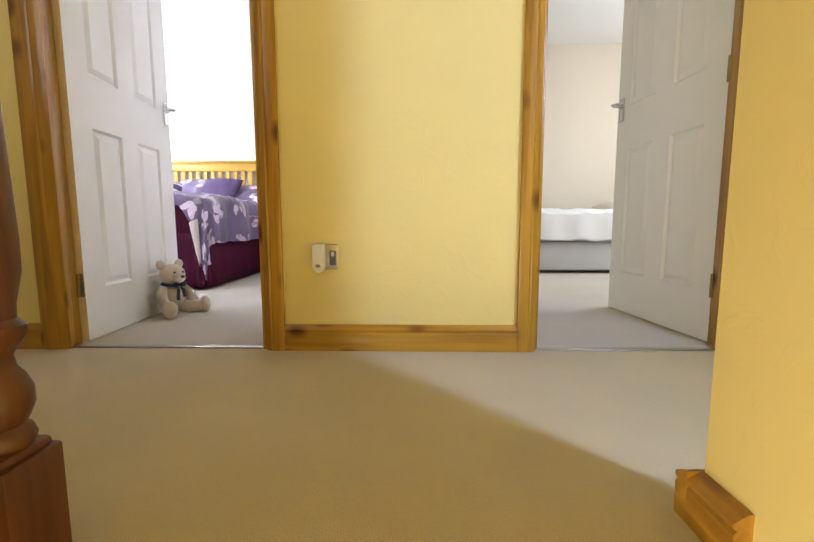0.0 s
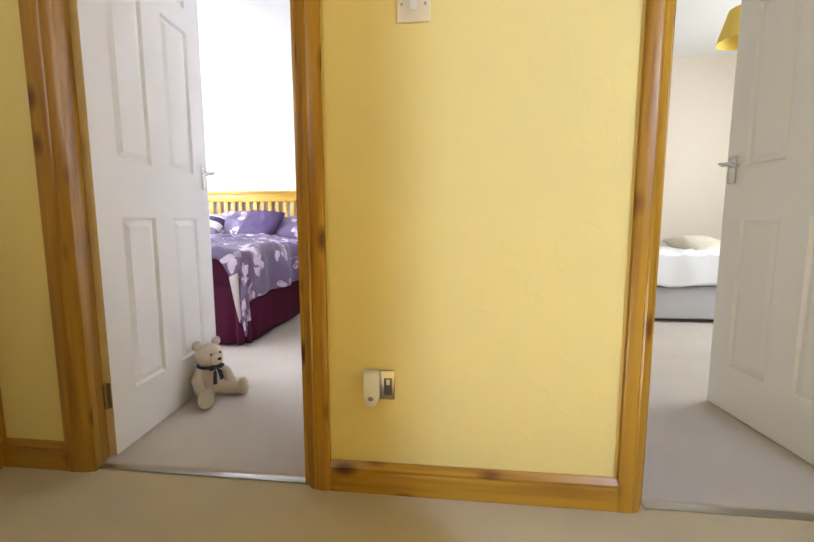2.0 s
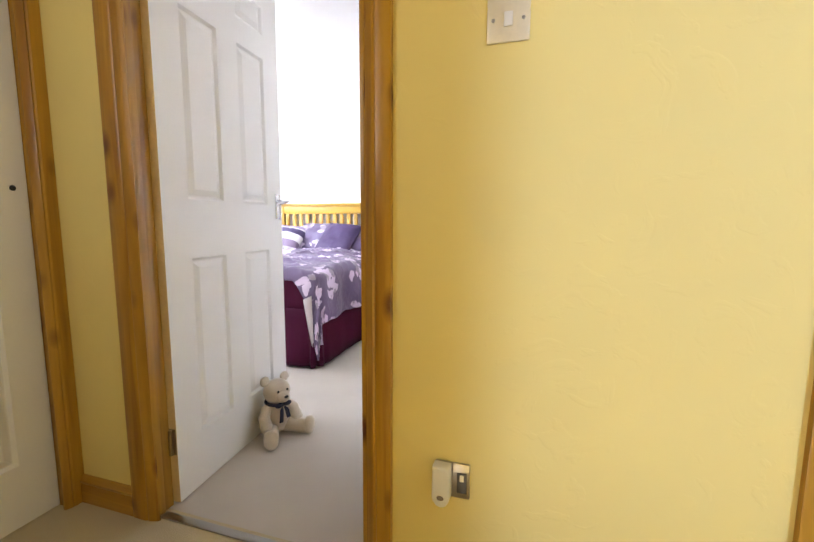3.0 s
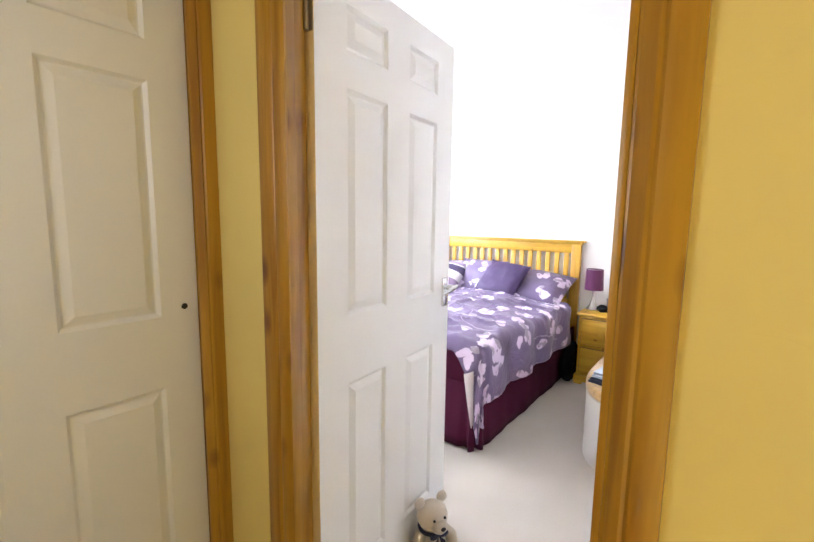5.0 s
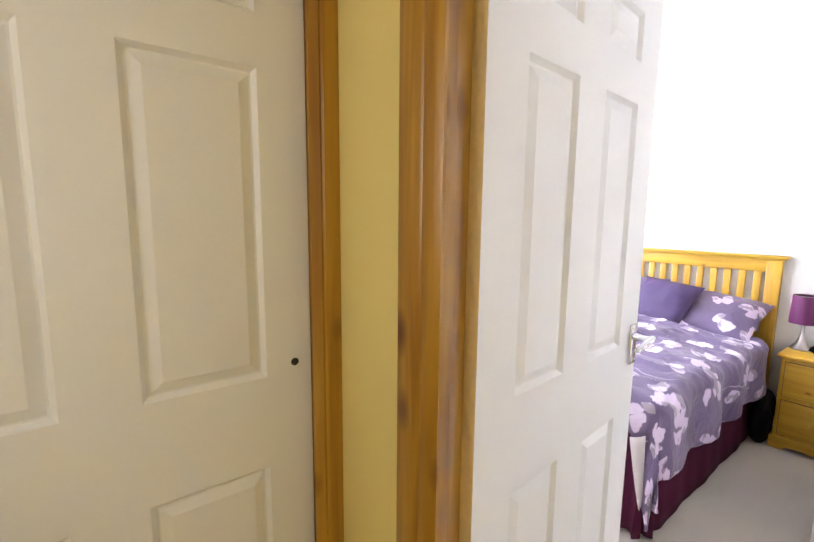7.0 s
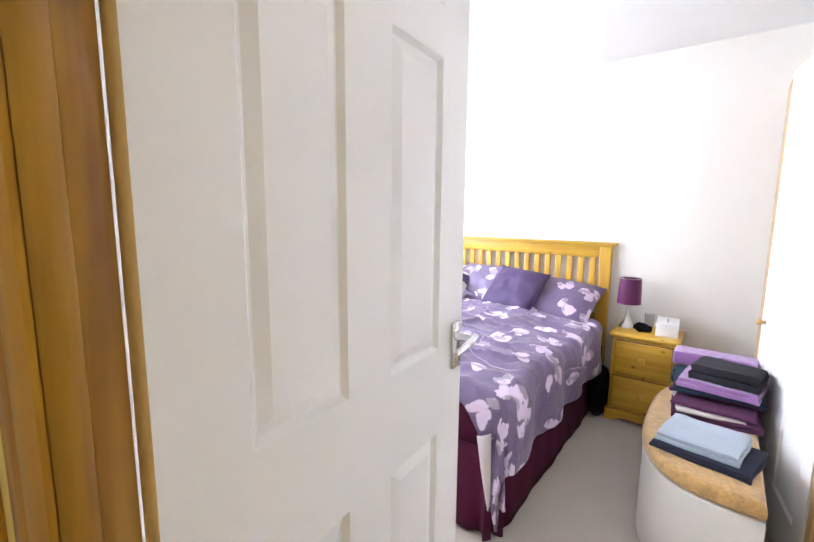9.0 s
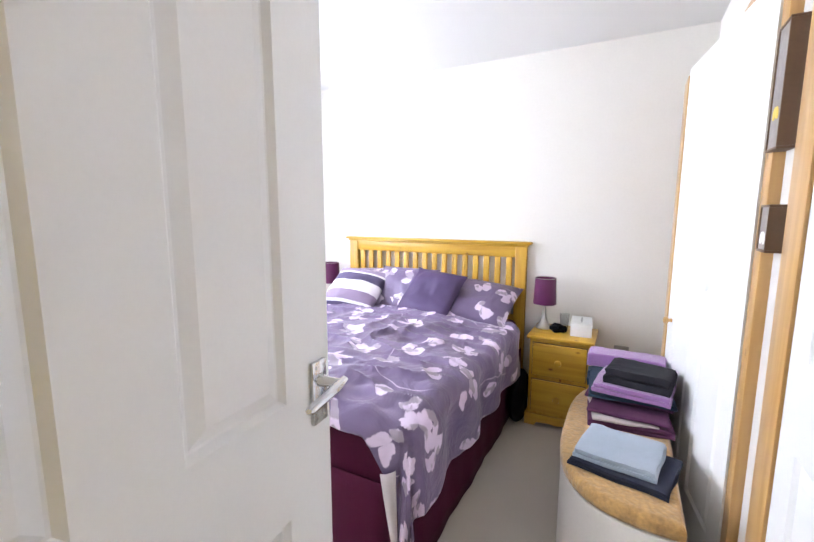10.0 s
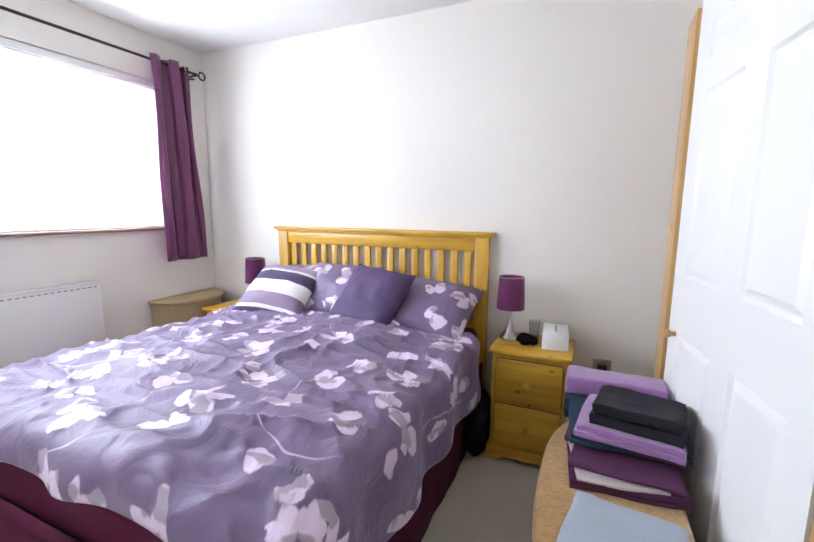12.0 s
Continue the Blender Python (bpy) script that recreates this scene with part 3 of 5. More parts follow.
def panel_face(bm, w, h, y, sign, cols, rows):
    """One face of a moulded door with sunk and raised panels."""
    b = bmesh.new()
    xs = sorted({0.0, w, *[c for p in cols for c in p]})
    zs = sorted({0.0, h, *[c for p in rows for c in p]})
    grid = {(i, j): b.verts.new((x, y, z)) for i, x in enumerate(xs) for j, z in enumerate(zs)}
    panels = []
    for i in range(len(xs) - 1):
        for j in range(len(zs) - 1):
            f = b.faces.new((grid[i, j], grid[i + 1, j], grid[i + 1, j + 1], grid[i, j + 1]))
            if any(abs(xs[i] - c[0]) < 1e-6 for c in cols) and any(abs(zs[j] - r[0]) < 1e-6 for r in rows):
                panels.append(f)
    bmesh.ops.recalc_face_normals(b, faces=b.faces[:])
    if (b.faces[0].normal.y > 0) != (sign > 0):
        bmesh.ops.reverse_faces(b, faces=b.faces[:])
        b.normal_update()
    for f in panels:
        for th, dp in ((0.013, -0.010), (0.006, 0.0), (0.030, 0.0085)):
            bmesh.ops.inset_individual(b, faces=[f], thickness=th, depth=dp)
    join(bm, b)


def lever_handle(parent, x, y, z, sign, way):
    """Lever handle on a backplate; sign: the face it sits on; way: the lever's direction along x."""
    hnd = part("door_handle", *plate(x, y, z, sign), M_CHROME, parent, "polished chrome lever handle on a backplate")
    bm = bmesh.new()
    tube(bm, [(x, y + sign * 0.008, z + 0.022), (x, y + sign * 0.03, z + 0.022), (x, y + sign * 0.05, z + 0.022)], [0.013, 0.0085, 0.0095], 14)
    tube(bm, [(x - way * 0.012, y + sign * 0.052, z + 0.027), (x + way * 0.02, y + sign * 0.053, z + 0.021), (x + way * 0.055, y + sign * 0.050, z + 0.014), (x + way * 0.070, y + sign * 0.046, z + 0.008), (x + way * 0.083, y + sign * 0.047, z + 0.007), (x + way * 0.088, y + sign * 0.049, z + 0.010)],
         [0.0075, 0.0105, 0.0095, 0.0085, 0.008, 0.005], 12, 0.75)
    part("lever", bm, M_CHROME, hnd)
    for dx in (-0.012, 0.012):
        for dz in (-0.047, 0.047):
            bm = bmesh.new()
            ball(bm, (x + dx, y + sign * 0.0085, z + dz), 0.004, (1, 0.5, 1), seg=10)
            part("screw", bm, M_STEEL, hnd)


def plate(x, y, z, sign):
    bm = bmesh.new()
    a, b = sorted((y + sign * 0.0005, y + sign * 0.009))
    box(bm, x - 0.021, x + 0.021, a, b, z - 0.058, z + 0.058, 0.003)
    return (bm,)


def panel_door(name, w, h=1.972, hinge_edge=True, handle=True, label="", t=0.035, stile=0.10, mid=0.117):
    """A white six-panel moulded door, its hinge edge on the local z axis, its leaf along x and its thickness from y = 0 to -t."""
    d = thing(name)
    pw = (w - 2 * stile - mid) / 2
    cols = [(stile, stile + pw), (w - stile - pw, w - stile)]
    rows = [(0.20, 0.835), (1.04, 1.67), (1.77, 1.885)]
    bm = bmesh.new()
    panel_face(bm, w, h, 0.0, 1, cols, rows)
    panel_face(bm, w, h, -t, -1, cols, rows)
    for q in (((0, 0, 0), (w, 0, 0), (w, -t, 0), (0, -t, 0)), ((0, 0, h), (w, 0, h), (w, -t, h), (0, -t, h)), ((w, 0, 0), (w, 0, h), (w, -t, h), (w, -t, 0))):
        bm.faces.new([bm.verts.new(p) for p in q])
    e = bm.faces.new([bm.verts.new(p) for p in ((0, 0, 0), (0, 0, h), (0, -t, h), (0, -t, 0))])
    e.material_index = 1 if hinge_edge else 0
    bmesh.ops.remove_doubles(bm, verts=bm.verts[:], dist=1e-5)
    part("leaf", bm, M_DOOR, d, smooth=False, extra=(M_DOOREDGE,))
    if handle:
        lever_handle(d, w - 0.038, 0.0, 1.032, 1, -1)
        lever_handle(d, w - 0.038, -t, 1.032, -1, -1)
    return tagged(d, label, "door")


d1 = panel_door("door_1", 0.732, label="white six-panel door standing open with chrome lever handles", stile=0.119, mid=0.122)
d1.matrix_world = pose(-0.447, 1.508, 0.006, 0, 0, 90 + 4.6)
for z in (0.22, 1.82):
    bm = bmesh.new()
    tube(bm, [(-0.008, -0.017, z - 0.045), (-0.008, -0.017, z + 0.045)], 0.007, 10)
    box(bm, -0.0025, -0.0005, -0.033, -0.002, z - 0.045, z + 0.045)
    part("hinge", bm, M_BRASS, d1, "dull metal butt hinge")
d2 = panel_door("door_2", 0.70, label="white six-panel door standing open into the second bedroom")
# leaf along +y with its thickness towards +x
d2.matrix_world = pose(1.988, 1.536, 0.006, 0, 0, 90 + 5.0)
for z in (0.22, 1.0, 1.76):
    bm = bmesh.new()
    tube(bm, [(-0.008, 0.006, z - 0.045), (-0.008, 0.006, z + 0.045)], 0.007, 10)
    box(bm, -0.0025, -0.0005, -0.033, -0.002, z - 0.045, z + 0.045)
    part("hinge", bm, M_BRASS, d2, "dull metal butt hinge")
d3 = panel_door("door_3", 0.770, hinge_edge=False, handle=False, label="closed white six-panel door with an empty spindle hole")
# leaf along +y seen from +x
d3.matrix_world = pose(-0.798 - 0.035, 0.6075, 0.006, 0, 0, 90) @ Matrix.Identity(4)
bm = bmesh.new()
lathe(bm, [(0.0085, 0.0), (0.0085, 0.0016), (0.004, 0.002)], seg=18)
bmesh.ops.transform(bm, matrix=pose(0.732, -0.035, 1.062, 90, 0, 0), verts=bm.verts[:])
part("spindle_hole", bm, M_BLACK, d3, "dark empty spindle hole")

# ---- landing things ----
newel = tagged(thing("newel_post", (0.345, 0.447, 0)), "dark red-brown turned wooden newel post at the stair head", "newel post")
bm = bmesh.new()
box(bm, -0.042, 0.042, -0.042, 0.042, -0.25, 0.165, 0.004)
box(bm, -0.036, 0.036, -0.036, 0.036, 0.160, 0.178, 0.008)
part("base_block", bm, M_NEWEL, newel)
bm = bmesh.new()
lathe(bm, [(0.026, 0.168), (0.032, 0.176), (0.036, 0.188), (0.032, 0.200), (0.026, 0.205), (0.030, 0.212), (0.037, 0.230), (0.037, 0.250), (0.030, 0.268), (0.022, 0.280), (0.020, 0.295), (0.026, 0.306), (0.036, 0.320), (0.036, 0.333), (0.027, 0.342),
           (0.028, 0.36), (0.036, 0.40), (0.037, 0.44), (0.033, 0.60), (0.026, 0.80), (0.024, 0.88), (0.034, 0.90), (0.034, 0.915), (0.026, 0.93)])
part("turned_shaft", bm, M_NEWEL, newel)
bm = bmesh.new()
box(bm, -0.042, 0.042, -0.042, 0.042, 0.93, 1.06, 0.006)
lathe(bm, [(0.03, 1.06), (0.03, 1.07), (0.045, 1.09), (0.048, 1.115), (0.035, 1.145), (0.01, 1.155)])
part("cap", bm, M_NEWEL, newel)

sw = tagged(thing("light_switch", (0.648, 1.43, 1.394)), "polished metal light switch with a pale rocker on the yellow wall", "light switch")
bm = bmesh.new()
box(bm, -0.044, 0.044, -0.007, 0, -0.045, 0.045, 0.003)
part("faceplate", bm, plain("polished_brass_plate", (0.78, 0.70, 0.52), 0.3, 0.05, 6, 90, 0.03, metal=0.15), sw)
bm = bmesh.new()
box(bm, -0.009, 0.009, -0.0105, -0.0068, -0.015, 0.015, 0.002)
part("rocker", bm, M_WHITEPLASTIC, sw, "pale grey plastic rocker")
for dx in (-0.031, 0.031):
    bm = bmesh.new()
    ball(bm, (dx, -0.007, 0), 0.004, (1, 0.5, 1), seg=10)
    part("screw", bm, M_STEEL, sw)

sk = tagged(thing("wall_socket", (0.549, 1.43, 0.343)), "metal double socket low on the yellow landing wall", "socket")
bm = bmesh.new()
box(bm, -0.043, 0.043, -0.007, 0, -0.045, 0.045, 0.003)
part("faceplate", bm, M_STEEL, sk)
bm = bmesh.new()
box(bm, 0.012, 0.036, -0.0095, -0.0068, -0.030, 0.022, 0.001)
part("insert", bm, plain("dark_socket_insert", (0.10, 0.10, 0.11), 0.4), sk, "dark grey socket insert")
bm = bmesh.new()
box(bm, 0.019, 0.029, -0.0125, -0.0092, 0.002, 0.018, 0.001)
part("rocker", bm, M_WHITEPLASTIC, sk)
pl = tagged(thing("plug_in_freshener", (0.527, 1.4228, 0.340)), "cream plastic plug-in unit pushed into the wall socket", "plug-in unit")
bm = bmesh.new()
outline = [(-0.021, 0.05), (0.021, 0.05), (0.022, -0.025)] + [(0.022 * math.cos(a), -0.025 + 0.027 * math.sin(a)) for a in [-i * math.pi / 10 for i in range(1, 10)]] + [(-0.022, -0.025)]
b2 = bmesh.new()
extrude_profile(b2, outline, 0, 0.036, 0.006)
bmesh.ops.transform(b2, matrix=pose(0, 0, 0, 90, 0, 0), verts=b2.verts[:])
join(bm, b2)
part("body", bm, M_WHITEPLASTIC, pl)
bm = bmesh.new()
ball(bm, (0, -0.036, -0.026), 0.009, (1, 0.4, 0.7), seg=12)
part("vent", bm, plain("brown_grey_vent", (0.28, 0.22, 0.17), 0.6), pl)

# ---- the bedroom ----
# window
win = tagged(thing("window_1"), "wide white-framed bedroom window behind a white blind", "window", kind="structure")
for y0, y1, z0, z1 in ((WY0, WY1, WZ0, WZ0 + 0.05), (WY0, WY1, WZ1 - 0.05, WZ1), (WY0, WY0 + 0.05, WZ0 + 0.05, WZ1 - 0.05), (WY1 - 0.05, WY1, WZ0 + 0.05, WZ1 - 0.05), (3.12, 3.18, WZ0 + 0.05, WZ1 - 0.05)):
    bm = bmesh.new()
    box(bm, -2.97, -2.92, y0, y1, z0, z1, 0.004)
    part("window_frame", bm, M_GLOSS, win)
for y0, y1 in ((WY0 + 0.05, 3.12), (3.18, WY1 - 0.05)):
    bm = bmesh.new()
    box(bm, -2.948, -2.942, y0, y1, WZ0 + 0.05, WZ1 - 0.05)
    g = part("pane", bm, M_GLASS, win, smooth=False)
    g.visible_shadow = False
bm = bmesh.new()
box(bm, -2.92, -2.795, WY0 - 0.03, WY1 + 0.0, WZ0 - 0.014, WZ0 + 0.004, 0.005)
tagged(part("window_sill", bm, M_SILL), "thin brown stained window sill", "sill", kind="structure")
blind = tagged(thing("roller_blind"), "white translucent roller blind pulled down over the window", "blind")
bm = bmesh.new()
n = 60
va = [[bm.verts.new((-2.862 + 0.0025 * math.sin(i * 1.7), WY0 + 0.01 + (WY1 - WY0 - 0.02) * i / n, z)) for z in (WZ0 + 0.012, 2.06)] for i in range(n + 1)]
for a, b in zip(va, va[1:]):
    bm.faces.new((a[0], b[0], b[1], a[1]))
bs = part("fabric", bm, M_SHEER, blind)
bm = bmesh.new()
box(bm, -2.885, -2.83, WY0 + 0.002, WY1 - 0.002, 2.062, 2.118, 0.006)
box(bm, -2.84, -2.822, WY0 + 0.002, WY1 - 0.002, 2.072, 2.082, 0.003)
part("headrail", bm, M_GLOSS, blind, "white headrail")

# curtain rod and curtain
rod = tagged(thing("curtain_rod"), "thin dark curtain rod with a ring finial", "curtain rod")
bm = bmesh.new()
tube(bm, [(-2.735, 1.7, 2.222), (-2.735, 4.50, 2.222)], 0.0085, 12)
part("rod", bm, M_ROD, rod)
bm = bmesh.new()
pts = [(-2.735, 4.52 + 0.026 - 0.026 * math.cos(a), 2.222 + 0.026 * math.sin(a)) for a in [i * 2 * math.pi / 20 for i in range(21)]]
tube(bm, pts, 0.0055, 8)
part("finial", bm, M_ROD, rod)
for y in (1.85, 4.515):
    bm = bmesh.new()
    tube(bm, [(-2.82, y, 2.222), (-2.735, y, 2.222)], 0.006, 8)
    lathe(bm, [(0.02, 0), (0.02, 0.005)], (-2.80, y, 2.2))
    part("bracket", bm, M_ROD, rod)
cur = tagged(thing("curtain"), "plum satin eyelet curtain drawn to the side of the window", "curtain")
bm = bmesh.new()
NU, NV = 90, 30
grid = []
for i in range(NU + 1):
    u = i / NU
    col = []
    for j in range(NV + 1):
        v = j / NV
        z = 2.250 - v * 1.335
        spread = 0.29 + 0.05 * v
        wave = math.sin(u * 2 * math.pi * 1.9 + 0.6) * (0.040 + 0.008 * math.sin(5 * v))
        y = 4.14 + 0.02 * v + u * spread + 0.012 * math.sin(u * 2 * math.pi * 7) + 0.006 * math.sin(6 * v + u * 9)
        x = -2.735 + wave + 0.006 * math.sin(9 * v + 14 * u)
        col.append(bm.verts.new((x, y, z)))
    grid.append(col)
for a, b in zip(grid, grid[1:]):
    for j in range(NV):
        bm.faces.new((a[j], b[j], b[j + 1], a[j + 1]))
c_ = part("drape", bm, M_CURTAIN, cur)
sol = c_.modifiers.new("thick", "SOLIDIFY")
sol.thickness = 0.004
for y in (4.20, 4.305, 4.395):
    bm = bmesh.new()
    pts = [(-2.735 + 0.022 * math.cos(a), y, 2.222 + 0.022 * math.sin(a)) for a in [i * 2 * math.pi / 18 for i in range(19)]]
    tube(bm, pts, 0.0055, 8)
    part("eyelet", bm, M_CHROME, cur, "chrome eyelet")

# radiator
rad = tagged(thing("radiator"), "white enamelled panel radiator under the window", "radiator")
bm = bmesh.new()
box(bm, -2.775, -2.745, 2.3, 3.74, 0.14, 0.83, 0.008)
part("panel", bm, M_RAD, rad)
bm = bmesh.new()
box(bm, -2.805, -2.742, 2.298, 3.742, 0.83, 0.842, 0.004)
part("top_grille", bm, M_RAD, rad)
bm = bmesh.new()
for i in range(46):
    y = 2.33 + i * 1.38 / 45
    box(bm, -2.7455, -2.7442, y - 0.009, y + 0.009, 0.812, 0.818)
part("slots", bm, M_PICGREY, rad, "row of small dark slots", smooth=False)
for y in (2.5, 3.5):
    bm = bmesh.new()
    box(bm, -2.82, -2.77, y, y + 0.04, 0.2, 0.8)
    part("bracket", bm, M_RAD, rad)
bm = bmesh.new()
tube(bm, [(-2.76, 3.76, 0.0), (-2.76, 3.76, 0.17), (-2.76, 3.735, 0.18)], 0.008, 8)
part("pipe", bm, M_STEEL, rad)

# hamper
ham = tagged(thing("laundry_hamper", (-2.81, 4.33, 0)), "tan half-round laundry hamper with a lid against the wall", "hamper")
def dee(r_x, r_y, n=28, e=2.2):
    return [(0, -r_y)] + [(r_x * abs(math.cos(a)) ** (2 / e), r_y * math.copysign(abs(math.sin(a)) ** (2 / e), math.sin(a))) for a in [-math.pi / 2 + math.pi * i / n for i in range(1, n)]] + [(0, r_y)]
bm = bmesh.new()
extrude_profile(bm, dee(0.24, 0.25), 0.0, 0.625, 0.01)
part("body", bm, M_TAN, ham)
bm = bmesh.new()
extrude_profile(bm, dee(0.262, 0.272), 0.626, 0.652, 0.008)
part("lid", bm, M_TAN, ham)


# bed
def soft_box(bm, x0, x1, y0, y1, z0, z1, r=0.05, seg=5):
    box(bm, x0, x1, y0, y1, z0, z1, r, seg)


BX0, BX1, BY0, BY1 = -2.11, -0.615, 2.80, 4.56
bed = tagged(thing("double_bed"), "pine-headed double bed with plum valance and base", "bed")
bm = bmesh.new()
soft_box(bm, BX0 + 0.02, BX1 - 0.025, BY0 + 0.025, BY1, 0.33, 0.61, 0.05)
part("mattress", bm, M_PLUM, bed, "mattress in a plum cover")
# pleated valance round three sides
bm = bmesh.new()
path = []
for k in range(120):
    path.append((BX1, BY1 - (BY1 - BY0 - 0.04) * k / 119))
for k in range(1, 9):
    a = math.pi / 2 * k / 8
    path.append((BX1 - 0.04 + 0.04 * math.cos(a), BY0 + 0.04 - 0.04 * math.sin(a)))
for k in range(1, 100):
    path.append((BX1 - 0.04 - (BX1 - BX0 - 0.08) * k / 99, BY0))
for k in range(1, 9):
    a = math.pi / 2 * k / 8
    path.append((BX0 + 0.04 - 0.04 * math.sin(a), BY0 + 0.04 - 0.04 * math.cos(a)))
for k in range(1, 60):
    path.append((BX0, BY0 + 0.04 + (BY1 - BY0 - 0.04) * k / 59))
cols = []
for k, (x, y) in enumerate(path):
    near = math.exp(-((k - 124) / 7.0) ** 2)
    ny = -1.0 if y < BY0 + 0.03 else 0.0
    nx = 1.0 if x > BX1 - 0.02 else (-1.0 if x < BX0 + 0.02 else 0.0)
    col = []
    for j in range(7):
        v = j / 6
        sway = v * (0.004 * math.sin(k * 0.19) + 0.002 * math.sin(k * 0.51 + 1) + near * 0.03 * math.sin((k - 124) * 0.9))
        col.append(bm.verts.new((x + nx * (sway + 0.012 * v), y + ny * (sway + 0.012 * v), 0.40 - 0.385 * v)))
    cols.append(col)
for a, b in zip(cols, cols[1:]):
    for j in range(6):
        bm.faces.new((a[j], b[j], b[j + 1], a[j + 1]))
val = part("valance", bm, M_PLUM, bed, "plum pleated valance")
vs = val.modifiers.new("thick", "SOLIDIFY")
vs.thickness = 0.004
bm = bmesh.new()
box(bm, BX0 + 0.03, BX1 - 0.03, BY0 + 0.03, BY1, 0.04, 0.33, 0.01)
part("base", bm, M_PLUM, bed)
for x in (BX0 + 0.1, BX1 - 0.1):
    for y in (BY0 + 0.1, BY1 - 0.1):
        bm = bmesh.new()
        lathe(bm, [(0.02, 0.0), (0.024, 0.02), (0.02, 0.045)], (x, y, 0))
        part("castor", bm, M_BLACK, bed)

hb = tagged(thing("headboard", (-1.36, 4.60, 0)), "honey pine slatted headboard fixed behind the bed", "headboard")
for sx in (-1, 1):
    bm = bmesh.new()
    a, b = sorted((sx * 0.755, sx * 0.675))
    box(bm, a, b, -0.02, 0.02, 0.0, 1.125, 0.004)
    part("post", bm, M_HONEY, hb)
bm = bmesh.new()
box(bm, -0.785, 0.785, -0.036, 0.028, 1.139, 1.158, 0.005)
box(bm, -0.765, 0.765, -0.027, 0.022, 1.1255, 1.1385, 0.004)
part("cap_rail", bm, M_HONEY_X, hb)
bm = bmesh.new()
box(bm, -0.6745, 0.6745, -0.014, 0.014, 1.045, 1.125, 0.003)
part("top_rail", bm, M_HONEY_X, hb)
bm = bmesh.new()
box(bm, -0.6745, 0.6745, -0.014, 0.014, 0.55, 0.63, 0.003)
part("bottom_rail", bm, M_HONEY_X, hb)
for i in range(16):
    x = -0.63 + i * 1.26 / 15
    bm = bmesh.new()
    box(bm, x - 0.021, x + 0.021, -0.009, 0.009, 0.631, 1.0445, 0.002)
    part("slat", bm, M_HONEY, hb)


def cloth_uv(bm, uvs):
    lay = bm.loops.layers.uv.new("UVMap")
    for f in bm.faces:
        for lp in f.loops:
            lp[lay].uv = uvs[lp.vert]


